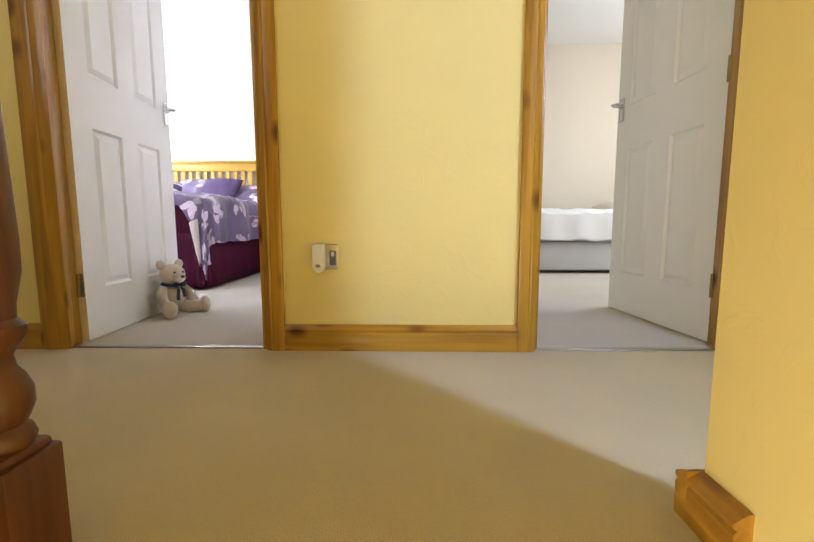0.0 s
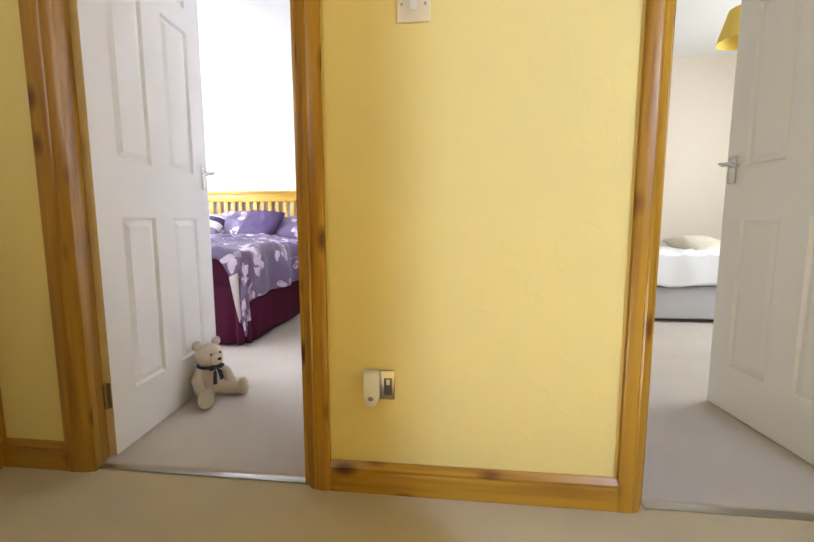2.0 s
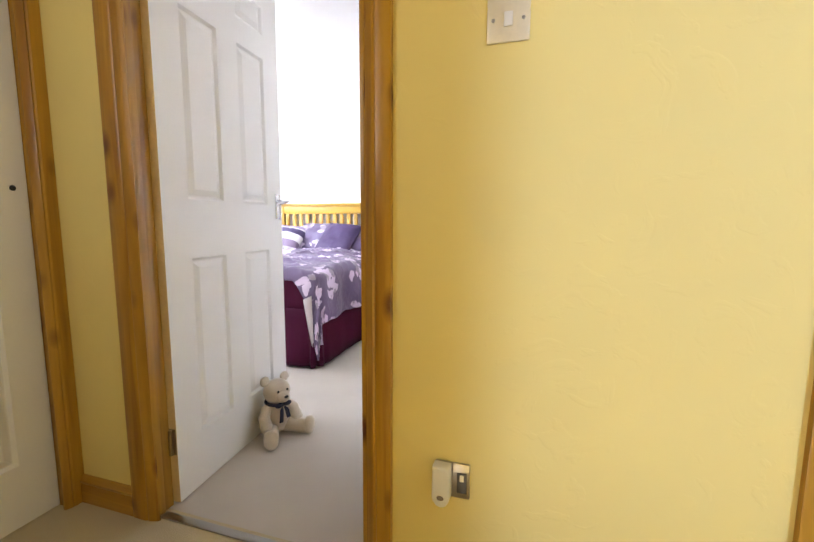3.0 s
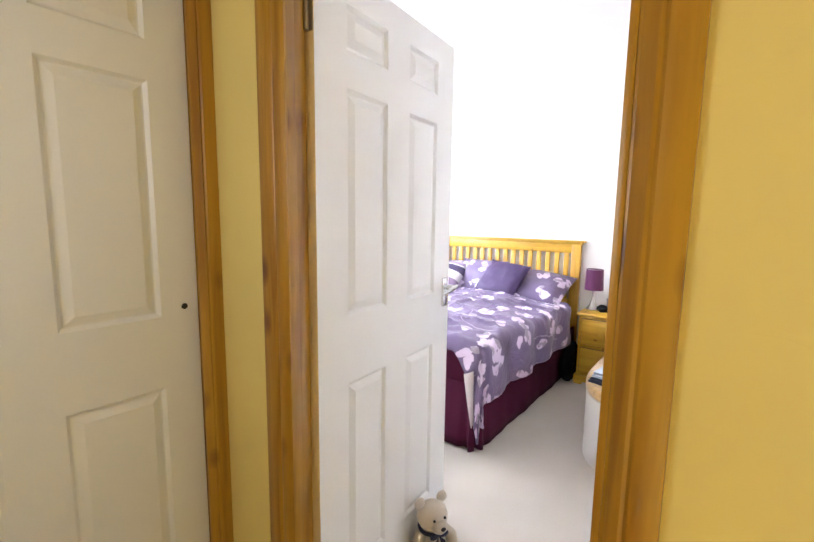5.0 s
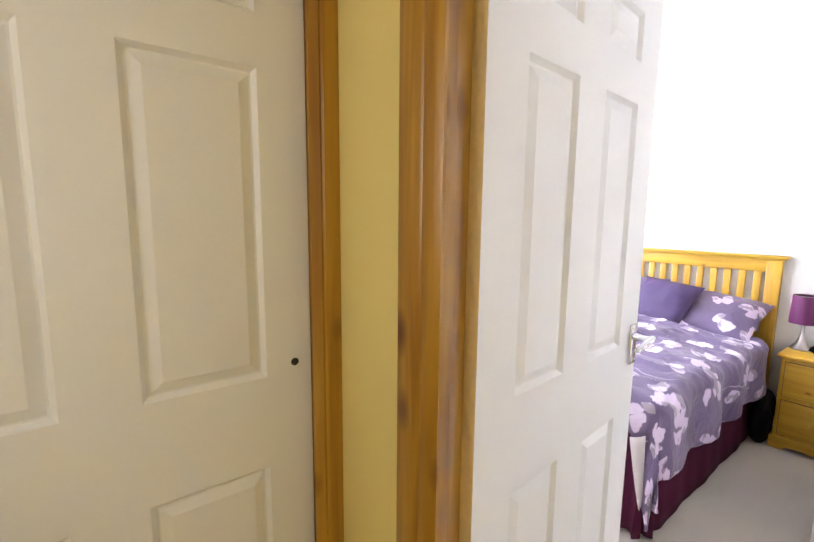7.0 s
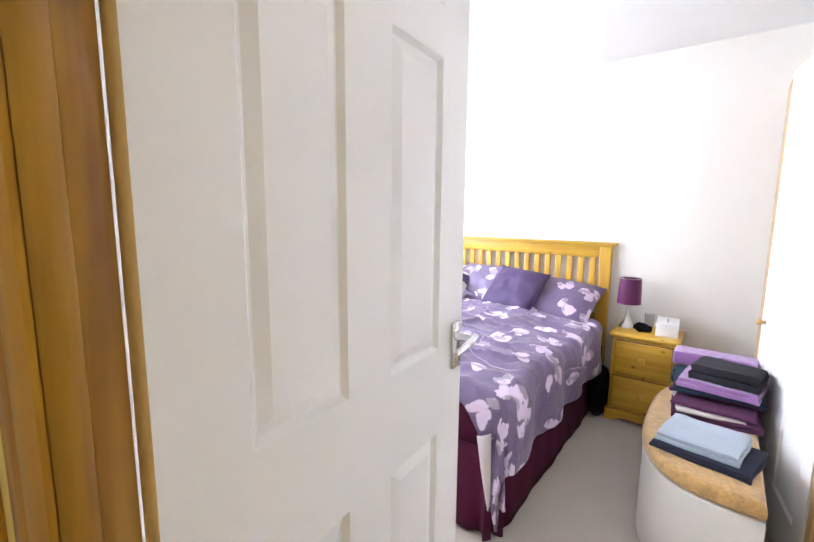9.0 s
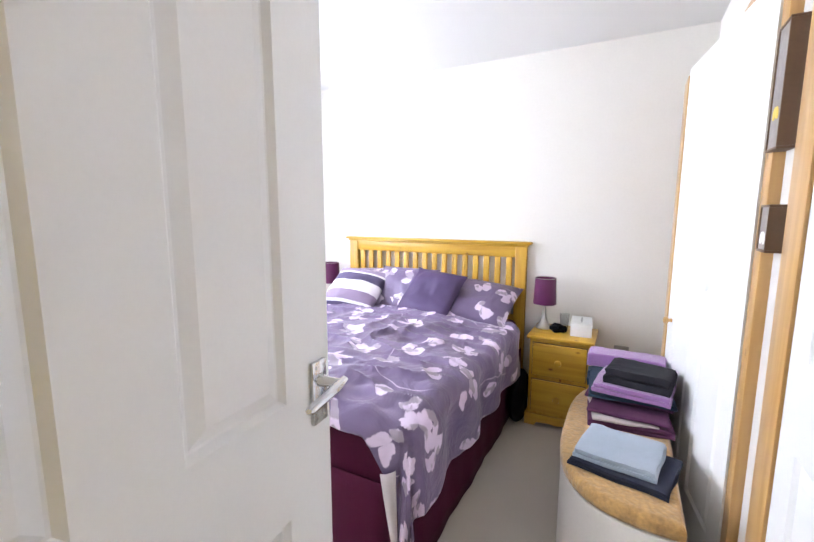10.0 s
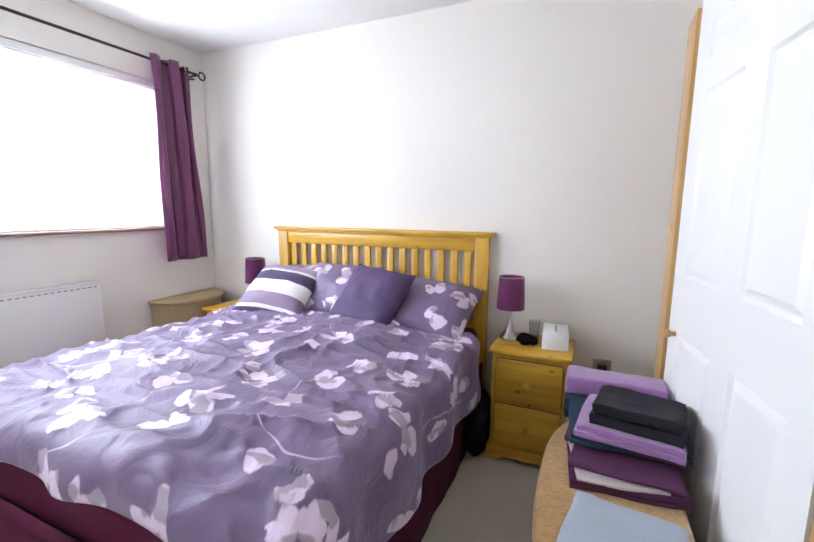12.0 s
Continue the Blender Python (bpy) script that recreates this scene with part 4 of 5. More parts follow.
# duvet, draped over both sides and the foot
def duvet():
    bm = bmesh.new()
    uvs = {}
    cx, half, top, y_head, y_foot = -1.36, 0.735, 0.655, 4.26, 2.83
    rows = []
    NS, NT = 170, 150
    for i in range(NS + 1):
        s_ = -1.06 + 2.16 * i / NS
        row = []
        side = s_ / half
        foot_drop = 0.105 + 0.012 * math.sin(4.1 * s_ + 1) + 0.41 * max(0.0, min(1.0, (s_ - 0.60) / 0.18)) ** 1.4
        for j in range(NT + 1):
            t_ = (y_head - y_foot + foot_drop) * j / NT
            ex = max(0.0, abs(s_) - half)
            ey = max(0.0, t_ - (y_head - y_foot))
            sg = 1 if s_ > 0 else -1
            hang = math.hypot(ex, ey)
            r = 0.06
            a = min(hang / r, math.pi / 2)
            out = r * math.sin(a)
            down = r * (1 - math.cos(a)) + max(0.0, hang - r * math.pi / 2)
            fx, fy = (ex / hang, ey / hang) if hang > 1e-6 else (0, 0)
            x = cx + sg * (min(abs(s_), half) + out * fx)
            y = y_head - min(t_, y_head - y_foot) - out * fy
            z = top - down
            p = Vector((s_ * 1.0, t_ * 1.0, 0))
            puff = noise.noise(p * 2.2) * 0.024 + noise.noise(p * 4.6 + Vector((3, 1, 0))) * 0.017
            q = Vector((s_ * 3.0 + 0.8 * t_, t_ * 9.0, 2.0)) + 0.6 * noise.noise_vector(p * 2.5)
            q2 = Vector((s_ * 7.0 - 2.0 * t_, t_ * 5.0 + s_ * 3, 9.0)) + 0.8 * noise.noise_vector(p * 3.1)
            ridge = (1 - abs(noise.noise(q))) ** 5 * 0.019 + (1 - abs(noise.noise(q2))) ** 5 * 0.010
            flat = max(0.0, 1 - hang / 0.1)
            crown = 0.030 * (1 - min(1, (s_ / half) ** 2)) * flat
            z += (puff + ridge) * (0.35 + 0.65 * flat) + crown
            if hang > 0:
                fold = 0.020 * math.sin((t_ if ex > ey else s_) * 15 + 2 * noise.noise(p * 3)) * min(1, hang / 0.2)
                x += sg * fx * (fold + 0.006)
                y -= fy * (fold + 0.006)
            ve = bm.verts.new((x, y, z))
            uvs[ve] = (s_, t_)
            row.append(ve)
        rows.append(row)
    for a, b in zip(rows, rows[1:]):
        for j in range(NT):
            bm.faces.new((a[j], b[j], b[j + 1], a[j + 1]))
    cloth_uv(bm, uvs)
    ob = part("duvet", bm, M_DUVET)
    so = ob.modifiers.new("thick", "SOLIDIFY")
    so.thickness, so.offset = 0.012, -1
    # the pale underside turned out at the foot corner
    bm = bmesh.new()
    rows = []
    for i in range(9):
        u = i / 8
        row = []
        for j in range(9):
            v = j / 8
            w = 0.055 * (1 - v) ** 0.8 + 0.004
            row.append(bm.verts.new((-0.625 - w * (1 - u) + 0.01 * v, 2.765 - 0.012 * math.sin(math.pi * u) - 0.006 * v, 0.50 - 0.30 * v - 0.03 * (1 - u))))
        rows.append(row)
    for a, b in zip(rows, rows[1:]):
        for j in range(8):
            bm.faces.new((a[j], b[j], b[j + 1], a[j + 1]))
    li = part("lining", bm, M_WHITE_T, ob, "off-white underside turned out at the corner")
    ls = li.modifiers.new("thick", "SOLIDIFY")
    ls.thickness = 0.004
    return tagged(ob, "rumpled purple duvet printed with pale petals on the bed", "duvet")


duvet()


def cushion(name, m, w, h, d, material, label, category, seed=0, sag=0.02):
    """A stuffed cushion, w by h, d thick in its middle, lying in its own x-y plane."""
    bm = bmesh.new()
    uvs = {}
    N = 28
    sides = []
    for sgn in (1, -1):
        g = []
        for i in range(N + 1):
            row = []
            for j in range(N + 1):
                u, v = i / N * 2 - 1, j / N * 2 - 1
                pinch = 1 - 0.06 * (1 - abs(u) ** 2) * abs(v) ** 4 - 0.0
                pin2 = 1 - 0.06 * (1 - abs(v) ** 2) * abs(u) ** 4
                prof = ((1 - abs(u) ** 2.6) * (1 - abs(v) ** 2.6)) ** 0.55 if abs(u) < 1 and abs(v) < 1 else 0
                wr = noise.noise(Vector((u * 1.6 + seed, v * 1.6, seed * 3.1))) * sag + noise.noise(Vector((u * 5 + seed, v * 5, 7 + seed))) * sag * 0.35
                ve = bm.verts.new((u * w / 2 * pin2, v * h / 2 * pinch, sgn * (d / 2 * prof) + wr * (prof if sgn > 0 else 0.5 * prof)))
                uvs[ve] = (0.5 + u / 2, 0.5 + v / 2) if material is M_STRIPE else (u * w / 2 + seed * 0.37, v * h / 2 + seed * 0.61)
                row.append(ve)
            g.append(row)
        for a, b in zip(g, g[1:]):
            for j in range(N):
                bm.faces.new((a[j], b[j], b[j + 1], a[j + 1]))
        sides.append(g)
    cloth_uv(bm, uvs)
    bmesh.ops.remove_doubles(bm, verts=bm.verts[:], dist=1e-4)
    ob = part(name, bm, material)
    ob.matrix_world = m
    return tagged(ob, label, category)


PILL = "purple petal-print pillow against the headboard"
cushion("pillow", pose(-0.985, 4.385, 0.735, 27, 2, -3), 0.72, 0.46, 0.22, M_DUVET, PILL, "pillow", 1.0)
cushion("pillow", pose(-1.72, 4.40, 0.755, 33, -2, 2), 0.76, 0.46, 0.22, M_DUVET, PILL, "pillow", 2.0)
cushion("pillow", pose(-1.45, 4.34, 0.80, 52, 0, -2), 0.50, 0.36, 0.14, M_DUVET, PILL, "pillow", 3.4)
cushion("cushion", pose(-1.19, 4.25, 0.79, 48, 4, -12), 0.43, 0.40, 0.15, M_DARKCUSHION, "dusky violet square cushion leaning on the pillows", "cushion", 4.0)
cushion("cushion", pose(-1.80, 4.22, 0.785, 37, 3, 3), 0.46, 0.40, 0.15, M_STRIPE, "purple and white striped cushion on the pillows", "cushion", 5.0)


# bedside cabinets
def bedside(at, label):
    c = thing("bedside_cabinet", at)
    w, d, h = 0.36, 0.33, 0.57
    bm = bmesh.new()
    box(bm, -w / 2, w / 2, 0.004, d, 0.06, h, 0.003)
    part("carcass", bm, M_HONEY, c)
    bm = bmesh.new()
    box(bm, -w / 2 - 0.018, w / 2 + 0.018, -0.022, d + 0.005, h + 0.0005, h + 0.024, 0.008)
    part("top", bm, M_HONEY_X, c)
    # shaped plinth
    bm = bmesh.new()
    out = [(-w / 2 - 0.012, 0), (-w / 2 - 0.012, 0.075), (w / 2 + 0.012, 0.075), (w / 2 + 0.012, 0), (w / 2 - 0.05, 0), (w / 2 - 0.065, 0.022), (0.04, 0.03), (0, 0.022), (-0.04, 0.03), (-w / 2 + 0.065, 0.022), (-w / 2 + 0.05, 0)]
    b2 = bmesh.new()
    extrude_profile(b2, out, 0, 0.022)
    bmesh.ops.transform(b2, matrix=pose(0, 0.004, 0, 90, 0, 0), verts=b2.verts[:])
    join(bm, b2)
    box(bm, -w / 2 - 0.012, -w / 2 + 0.008, 0.006, d, 0, 0.075)
    box(bm, w / 2 - 0.008, w / 2 + 0.012, 0.006, d, 0, 0.075)
    part("plinth", bm, M_HONEY_X, c)
    for z0, z1 in ((0.095, 0.305), (0.335, 0.545)):
        bm = bmesh.new()
        box(bm, -w / 2 + 0.022, w / 2 - 0.022, -0.010, 0.0035, z0, z1, 0.004)
        dr = part("drawer", bm, M_HONEY_X, c)
        # dark brown sheet in place of the shade in the gap round the drawer
        bm = bmesh.new()
        box(bm, -w / 2 + 0.018, w / 2 - 0.018, 0.0018, 0.0045, z0 - 0.004, z1 + 0.004)
        part("shadow_gap", bm, M_DARKWOOD, dr, smooth=False)
        b2 = bmesh.new()
        lathe(b2, [(0.013, 0), (0.011, 0.010), (0.016, 0.017), (0.021, 0.026), (0.018, 0.034), (0.007, 0.037)], seg=18)
        bmesh.ops.transform(b2, matrix=pose(0, -0.010, (z0 + z1) / 2, 90, 0, 0), verts=b2.verts[:])
        bm = bmesh.new()
        join(bm, b2)
        part("knob", bm, M_HONEY, dr)
    return tagged(c, label, "bedside cabinet", "pair of bedside cabinets")


bedside((-0.318, 4.272, 0), "honey pine bedside cabinet with two drawers, lamp and box on top")
bedside((-2.335, 4.272, 0), "honey pine bedside cabinet in the corner beside the hamper")


def table_lamp(at, label):
    L = thing("table_lamp", at)
    bm = bmesh.new()
    lathe(bm, [(0.052, 0.0), (0.053, 0.006), (0.047, 0.013), (0.037, 0.024), (0.026, 0.045), (0.016, 0.075), (0.0105, 0.11), (0.009, 0.15), (0.010, 0.172)])
    part("base", bm, M_STEEL, L, "brushed steel tapered base")
    bm = bmesh.new()
    seg = 40
    prof = [(0.074, 0.165), (0.0665, 0.338), (0.0645, 0.338), (0.072, 0.165)]
    rings = [[bm.verts.new((r * math.cos(2 * math.pi * i / seg), r * math.sin(2 * math.pi * i / seg), z)) for i in range(seg)] for r, z in prof]
    for a, b in zip(rings, rings[1:] + rings[:1]):
        for i in range(seg):
            bm.faces.new((a[i], a[(i + 1) % seg], b[(i + 1) % seg], b[i]))
    part("shade", bm, M_SHADE, L, "purple satin drum shade")
    bm = bmesh.new()
    tube(bm, [(0.0655 * math.cos(a), 0.0655 * math.sin(a), 0.3385) for a in [i * 2 * math.pi / 40 for i in range(41)]], 0.0022, 6)
    part("shade_rim", bm, M_STEEL, L)
    bm = bmesh.new()
    lathe(bm, [(0.012, 0.172), (0.014, 0.21), (0.022, 0.24), (0.024, 0.265), (0.012, 0.29)], seg=16)
    part("bulb", bm, M_WHITEPLASTIC, L)
    return tagged(L, label, "table lamp", "pair of bedside lamps")


table_lamp((-0.452, 4.475, 0.594), "small table lamp with purple satin shade on the bedside cabinet")
table_lamp((-2.24, 4.475, 0.594), "small table lamp with purple satin shade beside the pillows")

bx = tagged(thing("tissue_box", (-0.215, 4.46, 0.594), 4), "white cardboard tissue box on the bedside cabinet", "tissue box")
bm = bmesh.new()
box(bm, -0.062, 0.062, -0.105, 0.105, 0, 0.085, 0.003)
part("carton", bm, plain("white_card", (0.80, 0.80, 0.80), 0.55, 0.02, 6, 120, 0.03), bx)
bm = bmesh.new()
b2 = bmesh.new()
extrude_profile(b2, [(0.006 * math.cos(a), 0.07 * math.sin(a)) for a in [i * 2 * math.pi / 20 for i in range(20)]], 0.0852, 0.0862)
join(bm, b2)
part("opening", bm, plain("grey_film_slot", (0.35, 0.35, 0.36), 0.4), bx)
gl = tagged(thing("drinking_glass", (-0.33, 4.54, 0.594)), "small clear drinking glass beside the lamp", "glass")
bm = bmesh.new()
lathe(bm, [(0.024, 0), (0.031, 0.095), (0.029, 0.095), (0.0225, 0.006)], seg=24)
tum = part("tumbler", bm, M_GLASS, gl)
tum.visible_shadow = False
bag = tagged(thing("black_pouch", (-0.345, 4.40, 0.594)), "crumpled black fabric pouch on the bedside cabinet", "pouch")
bm = bmesh.new()
ball(bm, (0, 0, 0.026), 0.045, (1.15, 0.8, 0.58), seg=24)
for v in bm.verts:
    v.co += noise.noise_vector(v.co * 38) * 0.016 + noise.noise_vector(v.co * 90) * 0.006
    v.co.z = max(v.co.z, 0)
part("body", bm, plain("black_lace_fabric", (0.006, 0.006, 0.007), 0.9, 0.3, 20, 200, 0.8, spec=0.1, depth=0.004), bag)
dark = tagged(thing("black_bag", (-0.553, 4.28, 0)), "crumpled black bag between the bed and the cabinet", "bag")
bm = bmesh.new()
ball(bm, (0, 0, 0.17), 0.185, (0.30, 0.95, 0.92), seg=28)
for v in bm.verts:
    v.co += noise.noise_vector(v.co * 14) * 0.018
    v.co.z = max(v.co.z, 0)
    v.co.x = min(max(v.co.x, -0.040), 0.040 if v.co.y > -0.06 else 0.060)
part("body", bm, plain("black_nylon", (0.006, 0.006, 0.008), 0.8, 0.2, 8, 160, 0.4, spec=0.1), dark)
ws = tagged(thing("wall_socket", (0.02, 4.63, 0.45)), "steel single socket with a black plug on the bedroom wall", "socket")
bm = bmesh.new()
box(bm, -0.044, 0.044, -0.008, 0, -0.045, 0.045, 0.003)
part("faceplate", bm, M_STEEL, ws)
bm = bmesh.new()
box(bm, -0.026, 0.026, -0.04, -0.008, -0.03, 0.022, 0.008)
part("plug", bm, M_BLACK, ws, "black plug")

# ottoman with clothes
OT = tagged(thing("ottoman", (0.222, 3.56, 0), 180), "cream vinyl bow-fronted ottoman with a tan velvet top", "ottoman")
bm = bmesh.new()
extrude_profile(bm, dee(0.405, 0.545, 36, 3.0), 0.0, 0.375, 0.006)
part("body", bm, M_VINYL, OT)
bm = bmesh.new()
extrude_profile(bm, dee(0.41, 0.55, 36, 3.0), 0.3765, 0.44, 0.022)
part("seat_pad", bm, M_VELVET, OT, "tan crushed velvet pad")


def folded(name, at, w, d, h, material, label, rz=0.0, layers=2, seed=0):
    """A folded cloth: one thick sheet laid to and fro, its rounded folds along the long edges."""
    o = thing(name, at, rz)
    hh = h / layers
    line = []
    for k in range(layers):
        way = 1 if k % 2 == 0 else -1
        short = 0.012 * noise.noise(Vector((seed * 1.7, k * 3.1, 0)))
        for a in range(13):
            line.append((way * (d / 2 - hh * 0.5 + short) * (a / 6 - 1), (k + 0.5) * hh, k))
        if k < layers - 1:
            for a in range(1, 6):
                g = -math.pi / 2 + math.pi * a / 6
                line.append((way * (d / 2 - hh * 0.5 + short + hh * 0.5 * math.cos(g)), (k + 1) * hh + hh * 0.5 * math.sin(g), k + (a > 3)))
    bm = bmesh.new()
    NX = 26
    rows = []
    for i in range(NX + 1):
        u = i / NX * 2 - 1
        row = []
        for y, zz, k in line:
            sd = Vector((seed * 2.3, k * 1.9, seed))
            x = u * (w / 2 - 0.006 * k) * (1 + 0.03 * noise.noise(Vector((y * 7, 0, 0)) + sd))
            p = Vector((x * 8, y * 8, 0)) + sd
            droop = -0.25 * hh * max(0.0, abs(u) - 0.85) / 0.15 * (zz / h)
            lift = zz / h * (0.010 * noise.noise(p * 0.7) + 0.006 * (1 - abs(noise.noise(p * 1.6))) ** 4)
            row.append(bm.verts.new((x + 0.006 * noise.noise(p), y + 0.010 * noise.noise(p + Vector((4, 4, 1))), max(hh * 0.45, zz + lift + droop))))
        rows.append(row)
    for a, b in zip(rows, rows[1:]):
        for j in range(len(line) - 1):
            bm.faces.new((a[j], b[j], b[j + 1], a[j + 1]))
    ob = part("cloth", bm, material, o)
    so = ob.modifiers.new("thick", "SOLIDIFY")
    so.thickness, so.offset = hh * 0.86, 0
    bv = ob.modifiers.new("soft", "BEVEL")
    bv.width, bv.segments, bv.angle_limit = hh * 0.3, 2, radians(50)
    return tagged(o, label, "folded cloth", "pile of folded towels and clothes")


z = 0.44
folded("folded_clothes", (0.06, 3.69, z), 0.33, 0.34, 0.032, M_PLUM_T, "plum folded clothes at the bottom of the pile", 4, 2, 1)
folded("folded_clothes", (0.03, 3.655, z + 0.033), 0.25, 0.27, 0.010, M_WHITE_T, "off-white folded top in the pile", 9, 1, 2)
folded("folded_clothes", (0.065, 3.69, z + 0.044), 0.31, 0.30, 0.018, M_PLUM_T, "dark plum folded top in the pile", -5, 1, 12)
folded("folded_towel", (0.065, 3.82, z + 0.063), 0.35, 0.33, 0.022, M_PLUM_T, "plum folded towel in the pile", -3, 1, 3)
folded("folded_towel", (0.06, 3.80, z + 0.082), 0.34, 0.33, 0.032, M_TEAL_T, "dark teal folded towel in the pile", 3, 2, 4)
folded("folded_towel", (0.08, 3.75, z + 0.112), 0.31, 0.29, 0.040, M_LILAC_T, "lilac folded towel in the pile", -9, 2, 5)
folded("folded_towel", (0.10, 3.73, z + 0.150), 0.26, 0.22, 0.072, M_CHAR_T, "charcoal folded towel on top of the pile", -11, 2, 6)
folded("folded_towel", (0.03, 4.03, z), 0.33, 0.13, 0.085, M_TEAL_T, "dark teal rolled towel behind the pile", 2, 2, 7)
folded("folded_towel", (0.04, 4.01, z + 0.118), 0.35, 0.22, 0.080, M_LILAC_T, "lilac bath towel folded behind the pile", -4, 1, 8)
folded("folded_jeans", (0.055, 3.265, z), 0.32, 0.27, 0.026, M_NAVYCLOTH, "navy folded trousers on the velvet pad", -14, 2, 9)
folded("folded_jeans", (0.035, 3.285, z + 0.027), 0.27, 0.25, 0.036, M_JEANS, "pale blue folded trousers on the ottoman", -10, 2, 10)

# built-in cupboards along the east wall
def trim_board(y0, y1, z0, z1, x0, x1, parent, m=None):
    bm = bmesh.new()
    box(bm, x0, x1, y0, y1, z0, z1, 0.004)
    return part("trim", bm, m or M_PALE, parent)


cup = tagged(thing("built_in_cupboard"), "built-in cupboard with pale pine trim and white doors", "cupboard")
trim_board(4.20, 4.36, 0.0, 2.03, 0.222, 0.3845, cup)
trim_board(3.17, 3.24, 0.0, 2.03, 0.347, 0.3845, cup)
trim_board(2.865, 2.985, 0.0, 2.03, 0.345, 0.3845, cup)
trim_board(1.62, 1.69, 0.0, 2.03, 0.345, 0.3845, cup)
trim_board(3.17, 4.36, 2.031, 2.10, 0.335, 0.3845, cup, M_PALE_Y)
trim_board(1.62, 2.985, 2.031, 2.10, 0.345, 0.3845, cup, M_PALE_Y)
bm = bmesh.new()
box(bm, 0.376, 0.3845, 2.9855, 3.1695, 0.0, 2.10)
part("panel", bm, M_GLOSS, cup, smooth=False)
# the far leaf stands slightly ajar
cd = panel_door("cupboard_door", 0.84, 2.01, False, False, "white six-panel cupboard door standing slightly ajar", 0.03)
cd.matrix_world = pose(0.342, 3.245, 0.012, 0, 0, 90 + 8.6) @ Matrix.Identity(4)
bm = bmesh.new()
b2 = bmesh.new()
lathe(b2, [(0.009, 0), (0.008, 0.012), (0.014, 0.020), (0.017, 0.028), (0.013, 0.036), (0.004, 0.038)], seg=18)
bmesh.ops.transform(b2, matrix=pose(0.770, 0.0, 0.825, -90, 0, 0), verts=b2.verts[:])
join(bm, b2)
part("knob", bm, M_PALE, cd, "small turned wooden knob")
ce = panel_door("cupboard_door", 1.16, 2.01, False, False, "closed white six-panel cupboard door", 0.03)
ce.matrix_world = pose(0.352, 1.698, 0.012, 0, 0, 90)


def box_picture(at, w, h, d, wing, label):
    p = thing("box_picture", at)
    t = 0.007
    for a in ((0, w, 0, t), (0, w, h - t, h), (0, t, t, h - t), (w - t, w, t, h - t)):
        bm = bmesh.new()
        box(bm, -d, 0, a[0], a[1], a[2], a[3], 0.0015)
        part("frame_side", bm, M_DARKWOOD, p)
    bm = bmesh.new()
    box(bm, -d + 0.003, -0.001, t, w - t, t, h - t)
    part("mount", bm, M_PICGREY, p, smooth=False)
    for sx in (-1, 1):
        bm = bmesh.new()
        ball(bm, (-d + 0.002, w / 2 + sx * 0.011, h * 0.3), 0.017, (0.12, 0.75, 1.1), pose(0, 0, 0, sx * 25, 0, 0), 14)
        part("wing", bm, wing, p)
    return tagged(p, label, "picture")


box_picture((0.3755, 3.095, 1.250), 0.085, 0.130, 0.038, M_WHITE_LINEN, "small dark box frame with a white butterfly on the cupboard trim")
box_picture((0.3755, 3.085, 1.524), 0.10, 0.325, 0.042, M_PICYEL, "tall dark box frame with a yellow butterfly on the cupboard trim")


def pendant(at, r, h, label):
    p = thing("pendant_lamp", at)
    bm = bmesh.new()
    seg = 40
    prof = [(r, 0), (r * 0.62, h), (r * 0.61, h), (r * 0.985, 0.0)]
    rings = [[bm.verts.new((a * math.cos(2 * math.pi * i / seg), a * math.sin(2 * math.pi * i / seg), zz)) for i in range(seg)] for a, zz in prof]
    for a, b in zip(rings, rings[1:] + rings[:1]):
        for i in range(seg):
            bm.faces.new((a[i], a[(i + 1) % seg], b[(i + 1) % seg], b[i]))
    for f in bm.faces:
        if f.normal.dot(Vector((*f.calc_center_median().xy, 0))) < 0:
            f.material_index = 1
    part("shade", bm, M_YSHADE, p, "yellow fabric shade", extra=(M_WHITE_LINEN,))
    bm = bmesh.new()
    tube(bm, [(0, 0, h - 0.02), (0, 0, CEIL - at[2])], 0.003, 8)
    part("cord", bm, M_WHITEPLASTIC, p)
    bm = bmesh.new()
    lathe(bm, [(0.045, CEIL - at[2] - 0.02), (0.05, CEIL - at[2])])
    part("ceiling_rose", bm, M_WHITEPLASTIC, p)
    bm = bmesh.new()
    lathe(bm, [(0.012, h - 0.02), (0.016, h - 0.06), (0.028, h - 0.1), (0.026, h - 0.13), (0.008, h - 0.145)], seg=18)
    part("bulb", bm, M_WHITEPLASTIC, p)
    return tagged(p, label, "pendant lamp")


pendant((-1.36, 3.10, 2.06), 0.13, 0.20, "yellow fabric pendant lampshade over the bed")
pendant((2.62, 3.35, 1.99), 0.15, 0.20, "yellow fabric pendant lampshade in the second bedroom")

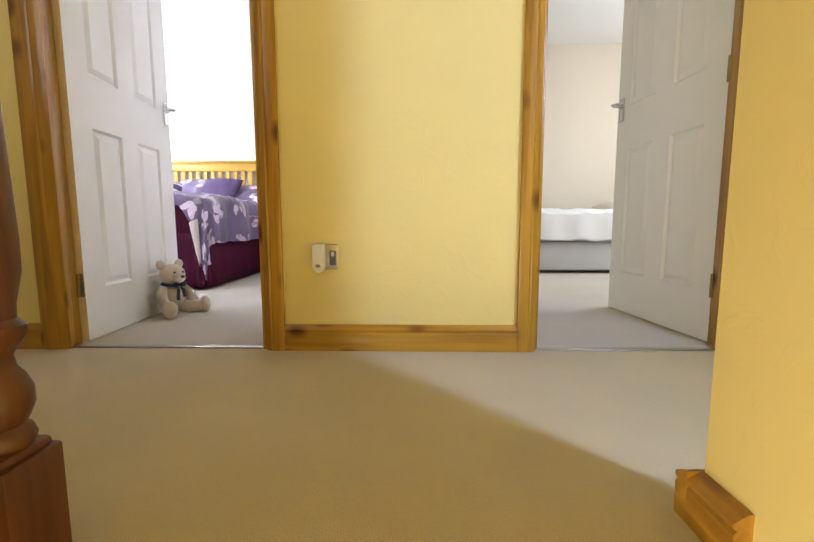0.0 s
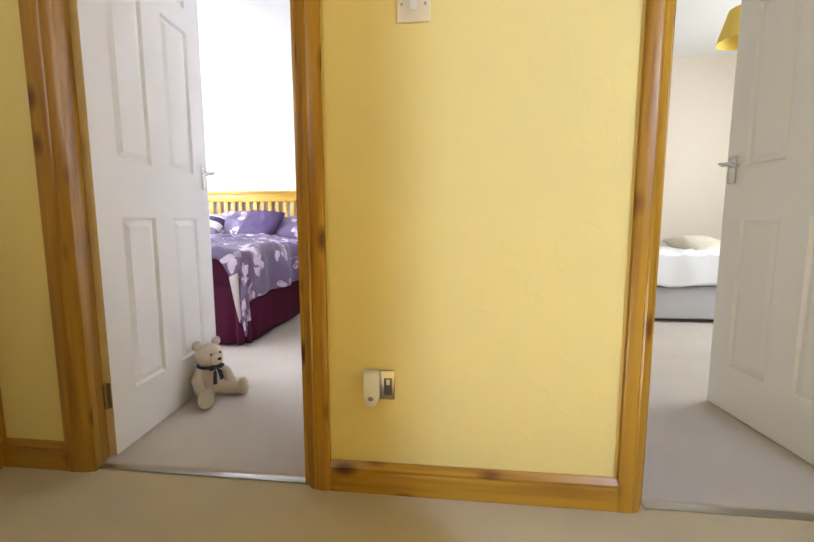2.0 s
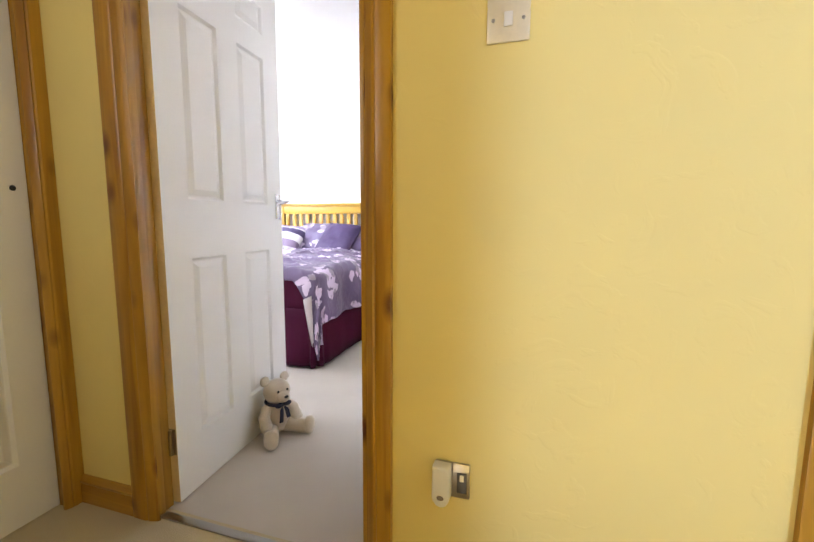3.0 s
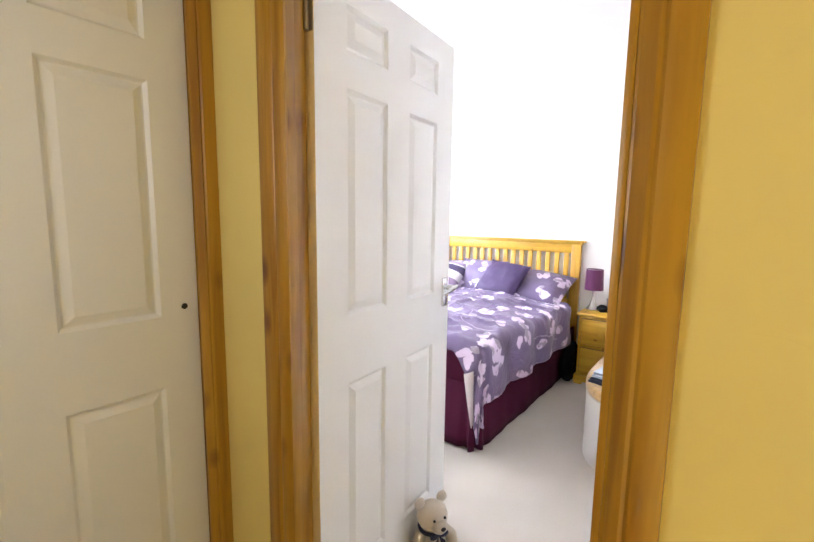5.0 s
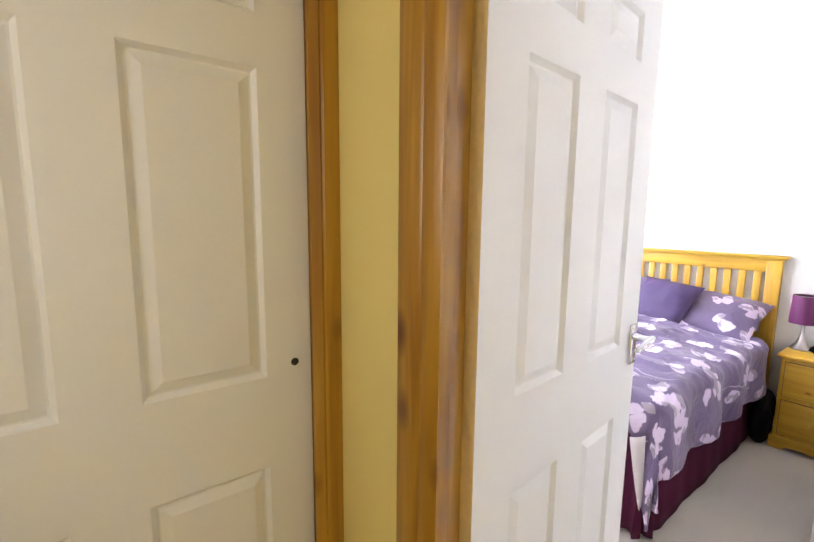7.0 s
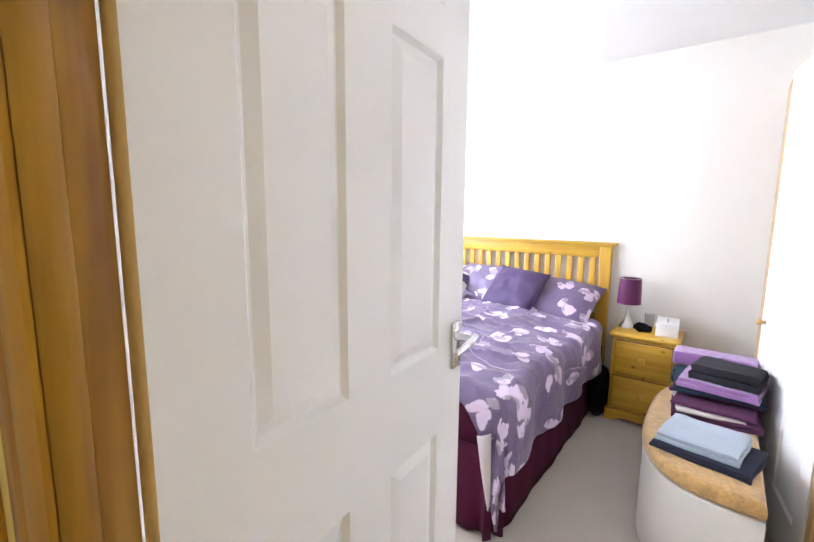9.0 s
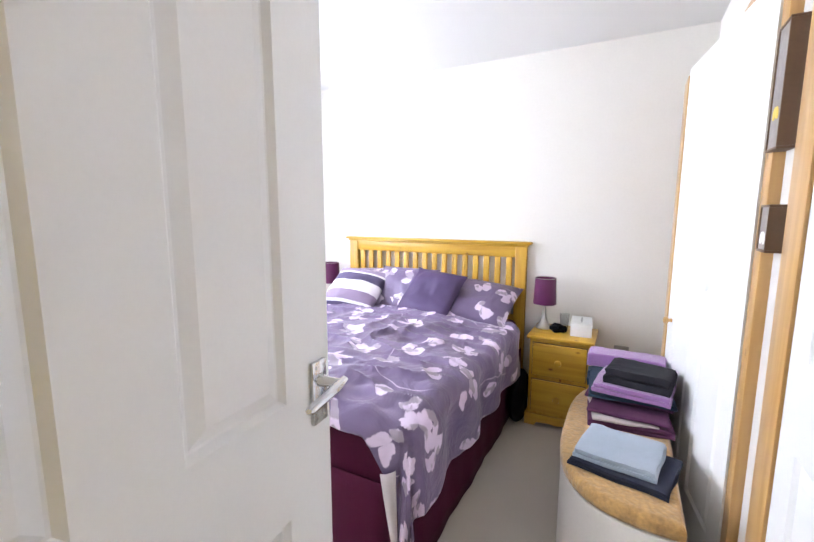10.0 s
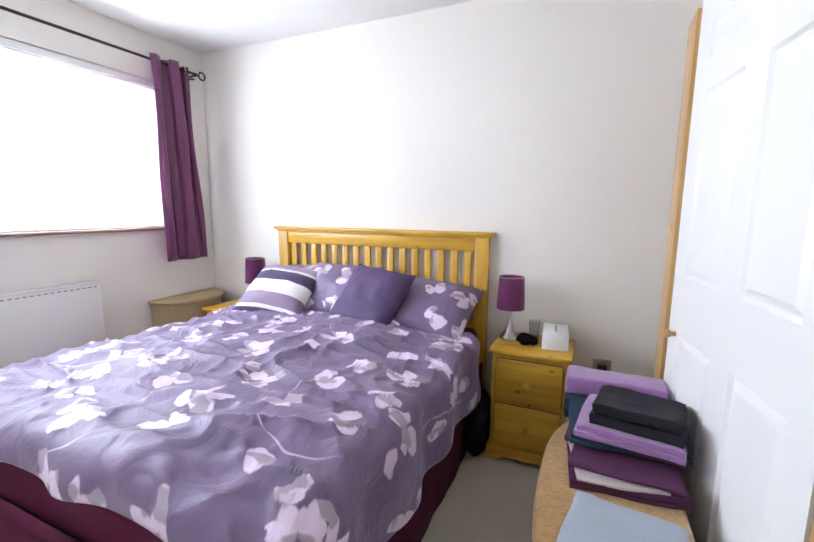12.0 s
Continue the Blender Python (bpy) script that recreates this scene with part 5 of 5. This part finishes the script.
# ---- teddy bear against the open door ----
bm = bmesh.new()
ball(bm, (0, 0, 0.10), 0.075, (0.95, 0.85, 1.2), pose(0, 0, 0, -8, 0, 0), 24)
ball(bm, (0, -0.012, 0.232), 0.066, (1.05, 0.95, 0.95), None, 24)
ball(bm, (0, -0.070, 0.218), 0.034, (1.05, 0.95, 0.85), None, 18)
for sx in (-1, 1):
    ball(bm, (sx * 0.056, 0.004, 0.292), 0.026, (1, 0.55, 1), None, 16)
    tube(bm, [(sx * 0.052, -0.005, 0.155), (sx * 0.085, -0.03, 0.12), (sx * 0.088, -0.055, 0.075), (sx * 0.078, -0.065, 0.055)], [0.026, 0.029, 0.031, 0.022], 16)
    tube(bm, [(sx * 0.04, -0.02, 0.045), (sx * 0.075, -0.075, 0.040), (sx * 0.105, -0.125, 0.042)], [0.038, 0.036, 0.036], 16)
    ball(bm, (sx * 0.110, -0.135, 0.052), 0.045, (0.85, 0.62, 1.12), pose(0, 0, 0, 0, 0, sx * 38), 18)
for v in bm.verts:
    v.co += noise.noise_vector(v.co * 60) * 0.0018
    v.co.z = max(v.co.z, 0)
dark_bits = bmesh.new()
ball(dark_bits, (0, -0.102, 0.226), 0.010, (1.2, 0.7, 0.8), None, 12)
for sx in (-1, 1):
    ball(dark_bits, (sx * 0.026, -0.071, 0.250), 0.006, seg=10)
for f in dark_bits.faces:
    f.material_index = 1
join(bm, dark_bits)
bear = part("teddy_bear", bm, M_BEAR, extra=(M_BLACK,))
bear.matrix_world = pose(-0.388, 2.03, 0.0, 0, 0, 66) @ Matrix.Scale(0.88, 4)
tagged(bear, "cream plush teddy bear sitting against the open door", "teddy bear")
bn = tagged(thing("ribbon_bow"), "navy satin ribbon tied round the teddy bear's neck", "ribbon")
bn.matrix_world = bear.matrix_world.copy()
bm = bmesh.new()
tube(bm, [(0.055 * math.cos(a), -0.008 + 0.052 * math.sin(a), 0.178 + 0.004 * math.sin(a)) for a in [i * 2 * math.pi / 24 for i in range(25)]], 0.008, 8)
part("collar", bm, M_NAVY, bn)
for sx, ln in ((-1, 0.085), (1, 0.07)):
    bm = bmesh.new()
    tube(bm, [(0, -0.066, 0.176), (sx * 0.014, -0.079, 0.150), (sx * 0.022, -0.084, 0.176 - ln)], [0.006, 0.011, 0.012], 8, 0.3)
    part("ribbon_tail", bm, M_NAVY, bn)
    bm = bmesh.new()
    ball(bm, (sx * 0.024, -0.072, 0.178), 0.02, (1.1, 0.4, 0.7), None, 14)
    part("loop", bm, M_NAVY, bn)
# ---- the second bedroom ----
sb = tagged(thing("single_bed"), "divan bed with white bedding and pale grey base", "bed")
bm = bmesh.new()
soft_box(bm, 1.35, 3.25, 3.80, 4.70, 0.03, 0.30, 0.02, 3)
part("divan_base", bm, M_GREYBASE, sb, "pale grey fabric divan base")
for x in (1.45, 3.15):
    for y in (3.9, 4.6):
        bm = bmesh.new()
        lathe(bm, [(0.02, 0.0), (0.022, 0.03)], (x, y, 0))
        part("castor", bm, M_BLACK, sb)
bm = bmesh.new()
soft_box(bm, 1.36, 3.24, 3.81, 4.69, 0.301, 0.50, 0.04)
part("mattress", bm, M_WHITE_LINEN, sb)
bm = bmesh.new()
rows = []
for i in range(91):
    x = 1.34 + 1.62 * i / 90
    row = []
    for j in range(51):
        t_ = -0.26 + 1.10 * j / 50
        y = 3.79 + max(0.0, t_) - 0.02 * (t_ < 0)
        zz = 0.555 + min(0.0, t_) * (0.97 + 0.02 * math.sin(x * 9)) + (0.022 * noise.noise(Vector((x * 3, t_ * 4, 0))) + 0.02 * (1 - abs(noise.noise(Vector((x * 5, t_ * 7, 3))))) ** 4)
        y -= (0.006 * math.sin(x * 22) * min(1, -t_ / 0.1) if t_ < 0 else 0)
        row.append(bm.verts.new((x, y, zz)))
    rows.append(row)
for a, b in zip(rows, rows[1:]):
    for j in range(50):
        bm.faces.new((a[j], b[j], b[j + 1], a[j + 1]))
dv = part("white_duvet", bm, M_WHITE_LINEN)
so = dv.modifiers.new("thick", "SOLIDIFY")
so.thickness, so.offset = 0.02, -1
tagged(dv, "crumpled white duvet on the single bed", "duvet")
cushion("pillow", pose(2.98, 4.25, 0.60, 0, -8, 90), 0.66, 0.42, 0.15, plain("cream_cotton", (0.74, 0.68, 0.56), 0.8, 0.03, 5, 240, 0.2), "cream pillow at the end of the white bed", "pillow", 6.0)
